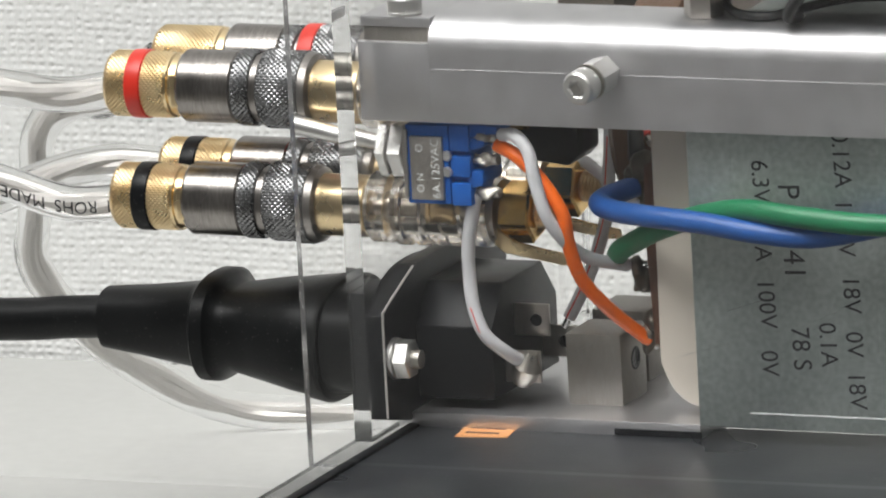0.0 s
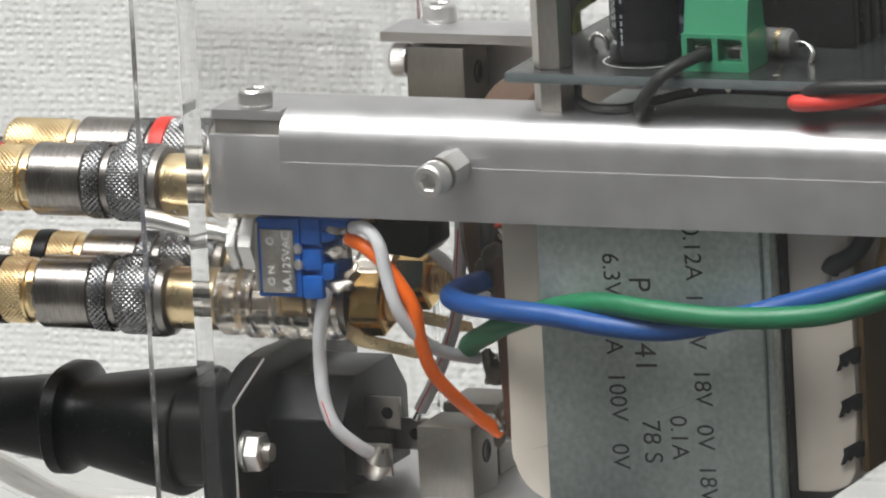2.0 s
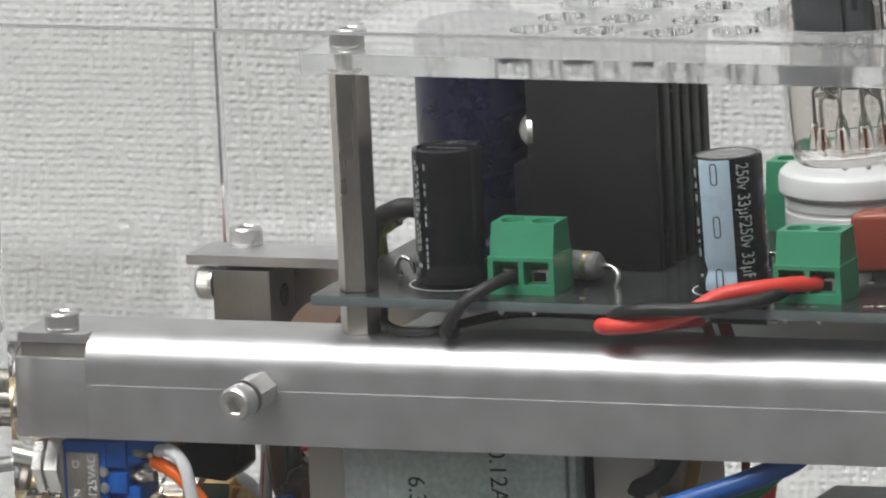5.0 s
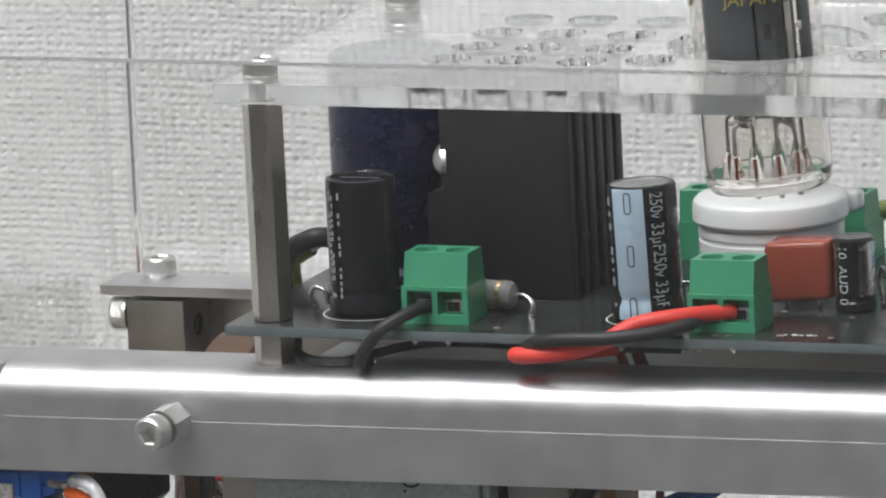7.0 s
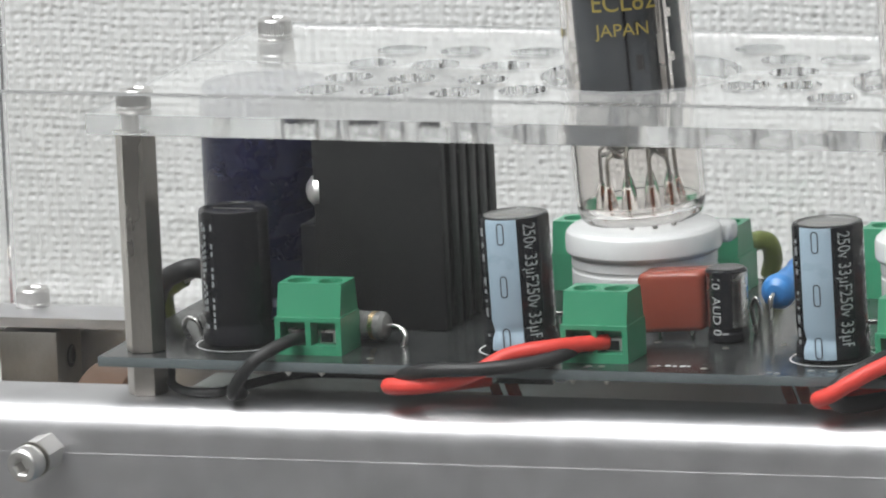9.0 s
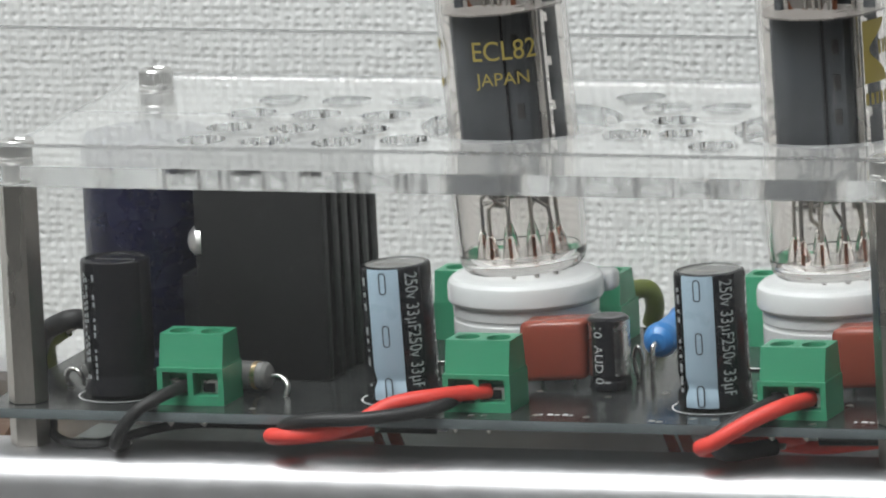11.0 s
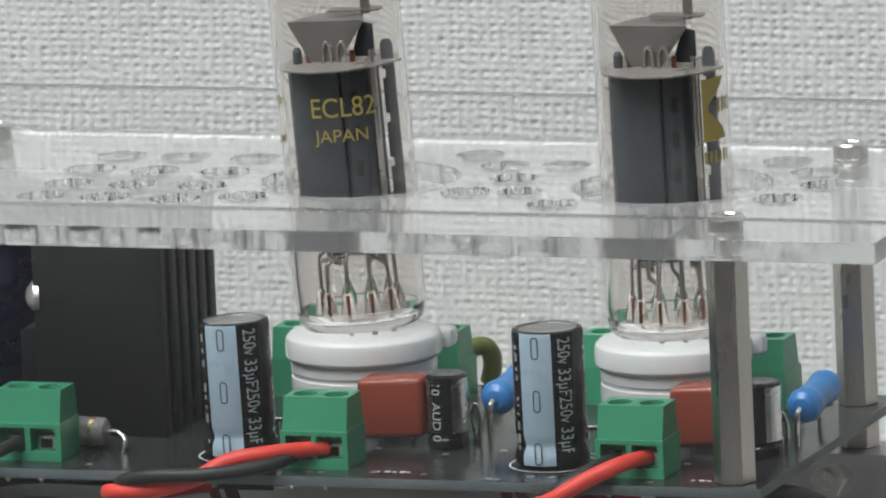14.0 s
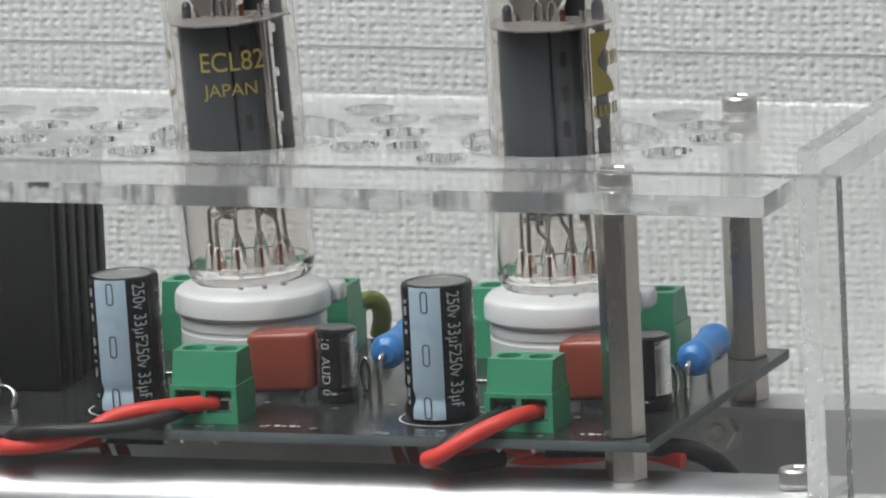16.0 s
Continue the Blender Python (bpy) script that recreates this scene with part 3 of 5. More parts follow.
# ---- the circuit board ----
def circuit_board():
    b = thing("circuit_board", (127, 40, 5.2), "glossy black printed circuit board on hex spacers", "circuit board")
    part("board", box(49.5, 204.1, 3.9, 75.2, 5.2, 6.75, 0.08), FR4, b)
    part("solder_mask", box(49.55, 204.05, 3.95, 75.15, 6.75, 6.8), MASK, b, "glossy black solder mask")
    for x, y, r in ((68.4, 16.6, 6.6), (114.9, 18.5, 6.6), (166.0, 18.2, 6.6)):
        part("silk_ring", lathe([(r, 6.81), (r + 0.22, 6.81), (r + 0.22, 6.83), (r, 6.83), (r, 6.81)], (x, y, 0), n=48), PRINT, b, "white printed ring")
    for x in (140.5, 191.5):
        bm = bmesh.new()
        for k, w in enumerate((0.5, 0.9, 0.7, 0.9, 0.4)):
            box(x + k * 1.25, x + k * 1.25 + w, 8.4, 9.0 + 0.3 * (k % 2), 6.81, 6.83, bm=bm)
        part("silk_bar", bm, PRINT, b)
    rng = random.Random(3)
    for k in range(26):
        x, y = rng.uniform(92, 200), rng.uniform(5.0, 8.5) if k % 2 else rng.uniform(20, 27)
        part("solder_pad", lathe([(0, 6.9), (0.35, 6.88), (0.6, 6.81)], (x, y, 0), n=12), SOLDER, b)
    for x in (80.5, 86, 127.5, 133, 179, 184.6):
        part("solder_joint", lathe([(0, 4.0), (0.45, 4.5), (0.9, 5.2)], (x, 6.2, 0), n=12), SOLDER, b)


circuit_board()


def terminal_block(x, y, turn=0, label="green two-way screw terminal block on the circuit board"):
    """11 mm wide, the wire mouths face -y before it is turned."""
    t = thing("terminal_block", (x, y, 6.82), label, "terminal block", "terminal blocks", "", (0, 0, turn + 0.001))
    w, d = 11.0, 8.4
    bm = bmesh.new()
    box(0, 0.9, 0, d, 0, 5.9, bm=bm)
    box(5.05, 5.95, 0.03, 5, 1.4, 5.3, bm=bm)
    box(w - 0.9, w, 0, d, 0, 5.9, bm=bm)
    box(0.9, w - 0.9, 0, 5, 0, 1.5, bm=bm)
    box(0.9, w - 0.9, 0, 4, 5.2, 5.9, bm=bm)
    box(0.9, w - 0.9, 3.0, d, 0, 5.9, bm=bm)
    part("lower_body", bm, GREEN, t, "", True, 25)
    bm = prism([(0.55, 5.9), (1.38, 9.6), (7.82, 9.6), (d, 5.9)], "x", 0.25, w - 0.25)
    edges = []
    for pts in ([(0.25, 1.7), (w - 0.25, 1.7), (w - 0.25, 7.6), (0.25, 7.6)],
                *[[(cx + 1.95 * math.cos(2 * math.pi * k / 24), 4.3 + 1.95 * math.sin(2 * math.pi * k / 24)) for k in range(24)] for cx in (2.95, 8.05)]):
        vs = [bm.verts.new((px, py, 11.0)) for px, py in pts]
        edges += [bm.edges.new((a, b)) for a, b in zip(vs, vs[1:] + vs[:1])]
    made = bmesh.ops.triangle_fill(bm, use_beauty=True, use_dissolve=False, edges=edges)
    top = [f for f in made["geom"] if isinstance(f, bmesh.types.BMFace)]
    bad = [f for f in top if any((f.calc_center_median().x - cx) ** 2 + (f.calc_center_median().y - 4.3) ** 2 < 3.5 for cx in (2.95, 8.05))]
    top = [f for f in top if f not in bad]
    bmesh.ops.delete(bm, geom=bad, context="FACES_ONLY")
    ext = bmesh.ops.extrude_face_region(bm, geom=top)
    for v in ext["geom"]:
        if isinstance(v, bmesh.types.BMVert):
            v.co.z = 9.61
            if v.co.y < 1.8:
                v.co.y = 1.39
            elif v.co.y > 7.5:
                v.co.y = 7.81
    part("upper_body", bm, GREEN, t)
    for k in (0, 1):
        cx = 2.95 + 5.1 * k
        part("screw_top", lathe([(0, 9.9), (1.6, 9.9), (1.7, 9.65)], (cx, 4.3, 0), n=20), SOLDER, t)
        part("clamp", box(cx - 1.5, cx + 1.5, 1.7, 2.97, 1.6, 3.7, 0.15), TIN, t, "bright metal clamp")
        # Solid black block before the clamp, painting the shade in its opening.
        part("clamp_mouth_dark", box(cx - 1.0, cx + 1.0, 1.5, 1.72, 1.8, 3.3, 0.1), BLACK_PL, t)
    return t


for x in (77.4, 124.7, 176.0):
    terminal_block(x, 9.0)
for x in (115.0, 135.6, 166.5, 189.6):
    terminal_block(x, 70.5, 180, "green screw terminal block along the rear of the board")


def electrolytic(x, y, r, h, name, label, sleeve, stripe, lean=(0, 0)):
    t = thing("capacitor", (x, y, 7.0), label, "capacitor", name, "", (lean[0], lean[1], 0.001))
    bm = lathe([(0, 0), (r * 0.9, 0), (r * 1.03, 0.5), (r * 1.04, 1.4), (r * 1.02, 2.3), (r * 0.93, 3.2), (r * 0.92, 3.6), (r * 0.96, 4.4), (r, 5.2), (r, h - 0.6), (r * 0.97, h - 0.15), (r * 0.86, h), (r * 0.84, h - 0.05)], n=56)
    part("sleeve", bm, sleeve, t)
    bm = lathe([(0, h - 0.35), (r * 0.82, h - 0.35), (r * 0.86, h - 0.02)], n=48)
    part("can_top", bm, RESIN if stripe == "pale" else sleeve, t, "plain flat can top")
    part("vent_score", box(-r * 0.6, r * 0.6, -0.12, 0.12, h - 0.36, h - 0.28), SOLDER, t)
    if stripe == "pale":
        lo, hi = radians(-122), radians(-66)
        bm = bmesh.new()
        cols = []
        hs = ((0.5, 1.03), (1.4, 1.04), (2.3, 1.02), (3.2, 0.93), (3.6, 0.92), (4.4, 0.96), (5.2, 1), (h - 0.6, 1), (h - 0.2, 0.98))
        for k in range(15):
            a = lo + (hi - lo) * k / 14
            cols.append([bm.verts.new(((r * s + 0.03) * math.cos(a), (r * s + 0.03) * math.sin(a), z)) for z, s in hs])
        for c0, c1 in zip(cols, cols[1:]):
            for k in range(len(hs) - 1):
                bm.faces.new((c0[k], c1[k], c1[k + 1], c0[k + 1]))
        band = part("stripe", bm, PALE, t, "pale blue polarity stripe")
        for z in (2.4, 10.6, h - 2.4):
            bm = bmesh.new()
            loops = []
            for ww, hh in ((0.62, 1.75), (0.42, 1.55)):
                loop = []
                for i in range(32):
                    a = 2 * math.pi * i / 32
                    cx, cz = ww * math.cos(a), ww * math.sin(a) + math.copysign(hh - ww, math.sin(a))
                    b = radians(-93) + cx / r
                    swell = 1.05 if z < 3 else 1.0
                    loop.append(bm.verts.new(((r * swell + 0.06) * math.cos(b), (r * swell + 0.06) * math.sin(b), z + cz)))
                loops.append(loop)
            for i in range(32):
                bm.faces.new((loops[0][i], loops[0][(i + 1) % 32], loops[1][(i + 1) % 32], loops[1][i]))
            part("minus_mark", bm, INK, band, "capsule-shaped mark")
        txt = "250v 33\u00b5F250v 33\u00b5F"
        bm = letters(txt, 3.1, Matrix.Identity(4), 0.01, 0.0, 0.70)
        for v in bm.verts:
            a = v.co.y / (r + 0.05)
            v.co = Vector(((r + 0.05 + v.co.z) * math.sin(a), -(r + 0.05 + v.co.z) * math.cos(a), h * 0.53 - v.co.x))
            v.co = Matrix.Rotation(radians(44), 3, "Z") @ v.co
        for v in bm.verts:
            v.co.z = min(max(v.co.z, 0.5), h - 0.5)
        part("rating_print", bm, CAP_PRINT, t, "white printed rating")
        bm = bmesh.new()
        rng = random.Random(int(x))
        for a0 in (-138, 2):
            z = 1.2
            while z < h - 2.4:
                ln = rng.uniform(0.5, 1.6)
                for aa in (0, 4):
                    a = radians(a0 + aa)
                    p, q = Vector((math.cos(a), math.sin(a), 0)) * (r + 0.03), Vector((math.cos(a + 0.05), math.sin(a + 0.05), 0)) * (r + 0.03)
                    bm.faces.new([bm.verts.new(p + Vector((0, 0, z))), bm.verts.new(q + Vector((0, 0, z + 0.2))), bm.verts.new(q + Vector((0, 0, z + ln))), bm.verts.new(p + Vector((0, 0, z + ln - 0.2)))])
                z += ln + rng.uniform(0.3, 0.9) + (1.8 if rng.random() < 0.25 else 0)
        part("small_print_bars", bm, CAP_PRINT, t)
    if stripe == "dark":
        bm = bmesh.new()
        rng = random.Random(8)
        for a0, dz in ((-128, 1.0), (-135, 0.7), (-112, 1.2)):
            z = 3.0
            while z < h - 2:
                ln = rng.uniform(0.5, dz)
                a = radians(a0)
                p, q = Vector((math.cos(a), math.sin(a), 0)) * (r + 0.03), Vector((math.cos(a + 0.07), math.sin(a + 0.07), 0)) * (r + 0.03)
                bm.faces.new([bm.verts.new(c) for c in (p + Vector((0, 0, z)), q + Vector((0, 0, z)), q + Vector((0, 0, z + ln)), p + Vector((0, 0, z + ln)))])
                z += ln + rng.uniform(0.25, 0.6) + (1.5 if rng.random() < 0.2 else 0)
        part("small_print_bars", bm, CAP_PRINT, t)
    return t


electrolytic(68.4, 16.6, 5.5, 21.6, "tall capacitors", "glossy black sleeved electrolytic capacitor with small white print", SLEEVE, "dark")
electrolytic(114.9, 18.5, 5.55, 21.3, "tall capacitors", "black electrolytic capacitor with a pale blue stripe", SLEEVE, "pale", (0, -1.6))
electrolytic(166.0, 18.2, 5.55, 21.3, "tall capacitors", "black electrolytic capacitor with a pale blue stripe", SLEEVE, "pale", (0, -0.4))


def big_capacitor():
    t = electrolytic(64.3, 42, 10.1, 33.8, "reservoir capacitors", "large navy sleeved reservoir capacitor", NAVY, "navy")
    bm = letters("100\u00b5F", 3.0, Matrix.Identity(4), 0.01)
    for v in bm.verts:
        a = v.co.y / 10.15
        v.co = Matrix.Rotation(radians(-28), 3, "Z") @ Vector((10.15 * math.sin(a), -10.15 * math.cos(a), 26 - v.co.x))
    part("rating_print", bm, FAINT, t, "faint printed rating")


big_capacitor()


def small_capacitor(x, y):
    t = thing("capacitor", (x, y, 6.9), "small black capacitor with silver print on the board", "capacitor", "small capacitors", "", (0, 0, 0.001))
    r, h = 3.3, 11.6
    part("sleeve", lathe([(0, 0), (r * 0.85, 0), (r, 0.3), (r, 1.4), (r * 0.94, 1.7), (r * 0.94, 2.1), (r, 2.4), (r, h - 0.4), (r * 0.85, h), (0, h - 0.1)], n=40), SLEEVE, t)
    bm = bmesh.new()
    for lo, hi in ((-58, 6), (-140, -112)):
        cols = []
        for k in range(8):
            a = radians(lo + (hi - lo) * k / 7)
            cols.append([bm.verts.new(((r + 0.03) * math.cos(a), (r + 0.03) * math.sin(a), z)) for z in (2.5, h - 0.6)])
        for c0, c1 in zip(cols, cols[1:]):
            bm.faces.new((c0[0], c1[0], c1[1], c0[1]))
    part("stripe", bm, TIN, t, "silver printed stripe")
    for z, s in ((h - 2.0, "10"), (h * 0.45, "AUD"), (1.8, "0")):
        bm = letters(s, 2.1, Matrix.Identity(4), 0.01)
        for v in bm.verts:
            a = v.co.y / (r + 0.05)
            v.co = Matrix.Rotation(radians(-14), 3, "Z") @ Vector(((r + 0.05) * math.sin(a), -(r + 0.05) * math.cos(a), z - v.co.x))
        part("print", bm, PRINT, t)


def film_capacitor(x):
    t = thing("film_capacitor", (x, 27, 6.8), "brick-red dipped film capacitor standing on the board", "capacitor", "film capacitors")
    bm = box(x, x + 10.9, 26.2, 32.4, 7.9, 17.4, 1.1, 4)
    for v in bm.verts:
        v.co.z += 0.06 * (v.co.x - x)
    part("body", bm, BRICK, t)
    for k in (2.6, 8.0):
        part("lead", rod((x + k, 29.3, 6.6), (x + k, 29.3, 8.6), 0.35, 10), TIN, t)


def blue_resistor(x, dx):
    t = thing("resistor", (x, 38, 6.8), "light blue power resistor on bent leads", "resistor", "blue resistors")
    d = Vector((dx, 15.5, 0.6))
    a = Vector((x, 35.0, 12.9))
    prof = [(0, -0.2), (1.5, 0), (2.4, 0.7), (2.8, 1.9), (2.7, 3.0), (2.4, 4.2), (2.45, 5.0), (2.32, 5.6), (2.45, 6.4), (2.3, 7.2), (2.45, 8.0), (2.3, 8.8), (2.45, 9.8), (2.35, 11), (2.5, 12.4), (2.75, 13.8), (2.5, 15), (1.7, 15.6), (0, 15.7)]
    part("body", lathe(prof, a, d, 32), BLUE_R, t)
    part("lead", wire([a + Vector((0, 0.3, 0)), a + Vector((0, -1.2, 0)), a + Vector((-0.1, -2.1, -1.2)), a + Vector((-0.2, -2.2, -6.3))], 0.42), TIN, t)
    e = a + d
    part("lead", wire([e, e + Vector((0.5, 1.0, -0.2)), e + Vector((1.0, 1.2, -1.6)), e + Vector((0.4, 0.8, -3.0)), e + Vector((-0.8, 0.6, -3.4)), e + Vector((-1.5, 0.6, -4.4)), e + Vector((-1.6, 0.6, -6.6))], 0.42), TIN, t)
    b = a + Vector((-3.2, -1.0, -1.0))
    part("lead", wire([b + Vector((0.2, 0.4, -5.2)), b + Vector((-0.3, 0.0, -1.5)), b + Vector((0.4, -0.2, 0.5)), b + Vector((1.2, -0.4, -1.5)), b + Vector((1.0, -0.5, -5.2))], 0.38), TIN, t)


for off in (0, 51.1):
    small_capacitor(145.4 + off, 28.4)
    film_capacitor(131.2 + off)
blue_resistor(150.9, -0.3)
blue_resistor(201.0, -0.8)


def heat_sink():
    t = thing("heat_sink", (87, 40, 6.8), "black anodized finned heat sink standing on the board", "heat sink")
    part("spine", box(84.5, 91, 29.5, 53.5, 6.9, 40.6, 0.2), ANODIZED, t)
    for k in range(6):
        y0 = 29.0 + 4.3 * k
        part("fin", box(77.1, 98.6, y0, y0 + (2.9 if k else 2.2), 6.9, 40.6, 0.25), ANODIZED, t)
    s = thing("dome_screw", (76.9, 30.6, 28.6), "bright domed screw on the side of the heat sink", "screw")
    part("head", lathe([(0, 1.9), (1.3, 1.6), (2.3, 0.8), (2.6, 0), (0, 0)], (77.25, 30.6, 28.6), (-1, -0.5, 0), 28), STEEL, s)
    r = thing("regulator", (74, 33, 7), "black power transistor clipped beside the heat sink", "transistor")
    part("body", box(74.2, 77.0, 30, 40, 7.0, 23.2, 0.3), BLACK_PL, r)
    for k in (32, 35, 38):
        part("lead", rod((74.0, k, 6.6), (74.0, k, 10.2), 0.4, 8), TIN, r)


heat_sink()


def diode():
    t = thing("diode", (92, 20, 6.8), "grey axial diode with a gilt band on bent leads", "diode")
    part("body", lathe([(0, 0), (1.8, 0), (2.2, 0.5), (2.2, 6.0), (1.8, 6.6), (0.7, 7.0), (0, 7.1)], (85.8, 19.6, 9.7), (1, -0.12, 0), 28), RESIN, t)
    part("band", lathe([(2.1, 4.2), (2.24, 4.2), (2.24, 5.0), (2.1, 5.0)], (85.8, 19.6, 9.7), (1, -0.12, 0), 28), GOLD, t, "gilt band")
    part("lead", wire([(92.6, 18.8, 9.7), (94.4, 18.4, 9.7), (95.8, 17.6, 8.6), (95.6, 17.0, 6.7)], 0.42), TIN, t)


diode()


def small_parts():
    t = thing("resistor", (61, 18, 6.8), "small grey resistor with a looped lead beside the capacitor", "resistor")
    part("lead", wire([(58.6, 20, 6.7), (58.0, 19.6, 8.6), (59.0, 19.2, 10.0), (60.6, 19.0, 9.4), (61.2, 19.0, 7.4)], 0.4), TIN, t)
    part("body", rod((60.4, 20.4, 9.2), (63.5, 22.5, 9.2), 1.2, 24, 0.3), RESIN, t)
    for x in (170.5, 119.6):
        t = thing("glass_diode", (x, 24, 6.8), "small glass diode with bright leads behind the capacitor", "diode", "glass diodes")
        part("lead", rod((x - 2, 27, 10.6), (x + 6, 27, 10.8), 0.4, 18), TIN, t)
        part("body", rod((x + 0.4, 27, 10.66), (x + 3.6, 27, 10.74), 0.9, 24, 0.2), COPPER, t)
        part("lead", rod((x - 1.9, 27, 6.7), (x - 1.9, 27, 10.7), 0.4, 18), TIN, t)
        part("lead", rod((x + 5.9, 27, 6.7), (x + 5.9, 27, 10.9), 0.4, 18), TIN, t)


small_parts()


# ---- the valves and their sockets ----
def valve_socket(x, y):
    t = thing("valve_socket", (x, y, 6.8), "white glazed ceramic valve socket on the board", "socket", "valve sockets")
    prof = [(0, 6.9), (11.2, 6.9), (11.5, 7.2), (11.5, 15.0), (11.3, 15.2), (11.3, 15.7), (11.5, 15.9), (11.5, 17.5), (12.0, 17.8), (12.3, 18.3), (12.3, 20.5),
            (12.05, 21.2), (11.5, 21.7), (10.6, 21.9), (9.5, 22.0), (0, 21.9)]
    part("body", lathe(prof, (x, y, 0), n=64), CERAMIC, t)
    for s in (1,):
        part("lug", box(x + s * 10.9 - 2.0, x + s * 10.9 + 2.0, y + s * 6.6 - 2.0, y + s * 6.6 + 2.0, 17.9, 21.4, 1.1, 3), CERAMIC, t)


def valve(x, y, lean, first):
    label = "clear glass valve with black anode and yellow lettering" if first else "clear glass valve with black anode and a yellow printed emblem"
    t = thing("valve", (x, y, 22.3), label, "vacuum tube", "valves", "", (0.4, lean, 0.001))
    R = 10.25
    outer = [(0, 0.4), (8.0, 0.3), (9.0, 0.6), (9.75, 1.5), (10.1, 3.0), (R, 5.0), (R, 52), (9.9, 56), (9.2, 59.4), (7.0, 62.2), (4.2, 63.8), (2.2, 65.0), (1.4, 67.5), (0.06, 68.6)]
    inner = [(0.06, 62.2), (3.5, 62.0), (6.4, 60.6), (8.5, 58.2), (9.2, 55.4), (R - 0.8, 52), (R - 0.8, 5.6), (9.3, 4.2), (9.25, 3.5), (8.9, 3.35), (8.6, 2.6), (8.1, 2.1), (0, 1.9)]
    g = part("envelope", lathe(outer + inner, n=72), GLASS, t, "clear glass envelope", False)
    # stem with its pins and lead wires
    rng = random.Random(int(x))
    for k in range(9):
        a = radians(-160 + 36 * k)
        px, py = 5.9 * math.cos(a), 5.9 * math.sin(a)
        part("pin", rod((px, py, -2), (px, py, 0.25), 0.42, 14), SHIELD, t)
        part("bead", lathe([(0, 2.3), (1.35, 2.4), (1.2, 3.8), (0.95, 5.0), (0.6, 6.2), (0.35, 6.8), (0, 6.9)], (px, py, 0), n=18), GLASS, t, "glass seal bead", False)
        part("seal_wire", rod((px, py, 2.0), (px, py, 6.0), 0.2, 14), COPPER, t, "copper-red seal wire")
        q = rng.uniform(0.3, 0.95)
        a, b = rng.uniform(-3.4, 3.4), rng.uniform(-1.4, 1.4)
        zb = rng.uniform(7.8, 14.5)
        part("lead_wire", wire([(px, py, 6.4), (px * 0.97, py * 0.97, zb - 0.8), (px * 0.9 + 0.2 * a, py * 0.9, zb), (px * 0.75 + a, py * 0.75 + b, zb + 1.6), (px * q + a * 0.8, py * q + b, zb + 4.2), (px * q + a * 0.3, py * q, 17.4), (px * q, py * q, 19.2)], rng.choice([0.24, 0.28, 0.33])), rng.choice([SOLDER, SHIELD, SOLDER]), t)
        if k % 4 == 1:
            part("strip", prism([(px * 0.7 - 0.7, 10.4), (px * 0.7 + 0.6, 10.2), (px * 0.55 + 0.6, 18.9), (px * 0.55 - 0.6, 18.9)], "y", py * 0.5, py * 0.5 + 0.25, 0.05), SHIELD, t, "bent grey connecting strip")
        if k in (2, 6):
            part("lead_wire", wire([(px, py, 7.4), (px * 0.8, py * 0.9, 10.5), (px * 0.5, py * 0.6, 14.5), (px * 0.45, py * 0.5, 19.2)], 0.26), SOLDER, t)
    part("strap", box(-3.6, 2.6, -3.4, -3.15, 11.9, 13.3, 0.1), SHIELD, t, "flat bright strap lying across the leads")
    part("strap", wire([(-4.5, -3.5, 11.2), (0, -4.2, 12.2), (3.4, -3.2, 14.2), (5.2, -1.5, 13.6)], 0.4, 8), TIN, t)
    # anode box with slots, rods and micas
    pts = [(-7.3, -3.9), (-6.4, -4.9), (1.0, -4.9), (1.9, -4.3), (4.6, -4.0), (5.4, -2.8), (5.4, 2.8), (4.4, 4.0), (-6.2, 4.9), (-7.3, 3.9)]
    an = part("anode", prism(pts, "z", 19.6, 41.4, 0.15), ANODE, t, "black carbonized anode box")
    for z in (24.5, 30.0, 35.5):
        # Black blocks on the uncut face paint the dark of the slots.
        part("slot", box(2.7, 3.8, -4.32, -3.9, z, z + 2.4), INK, an)
    part("seam", box(1.25, 1.6, -4.85, -4.3, 19.7, 41.3), SLEEVE, an)
    part("rib", lathe([(0, 19.8), (0.75, 19.8), (0.75, 44.0), (0.4, 44.6), (0, 44.7)], (-6.4, -1.5, 0), n=14), ANODE, t)
    outline = [(6.75, 19.8), (8.6, 19.8), (8.6, 44.4), (8.2, 45.2), (7.2, 45.2), (6.75, 44.4)]
    for z in (39.0, 32.0, 25.0):
        outline += [(6.75, z + 1.5), (7.35, z + 1.5), (7.35, z), (6.75, z)]
    part("rib", prism(outline, "y", 0.2, 0.7), ANODE, t, "dark side plate with square notches")
    part("support_rod", rod((6.2, -2.6, 19.2), (6.2, -2.6, 44.2), 0.5, 12), TIN, t)
    part("support_rod", rod((6.6, 3.6, 19.2), (6.6, 3.6, 44.2), 0.42, 12), TIN, t)
    part("support_rod", rod((-6.9, 3.6, 19.2), (-6.9, 3.6, 44.0), 0.42, 12), TIN, t)
    for z in (19.1, 41.8):
        tooth = lambda a: 9.3 + 0.45 * (1 if math.cos(11 * a) > 0.75 else 0)
        part("mica", lathe([(0, z), (tooth, z), (tooth, z + 0.3), (0, z + 0.3)], n=132), MICA, t, "pale toothed mica disc")
    for px in (-4.6, -2.2, 0.2, 2.6):
        part("grid_post", rod((px, -1.2, 42), (px, -1.2, 43.6 + 0.3 * (px > 0)), 0.42, 10), COPPER, t)
    bm = prism([(-4.2, 42.3), (0.6, 42.3), (5.0, 48.4), (-7.6, 48.4)], "y", -1.6, -1.25, 0.08)
    part("shield_plate", bm, SHIELD, t, "grey funnel-shaped shield plate")
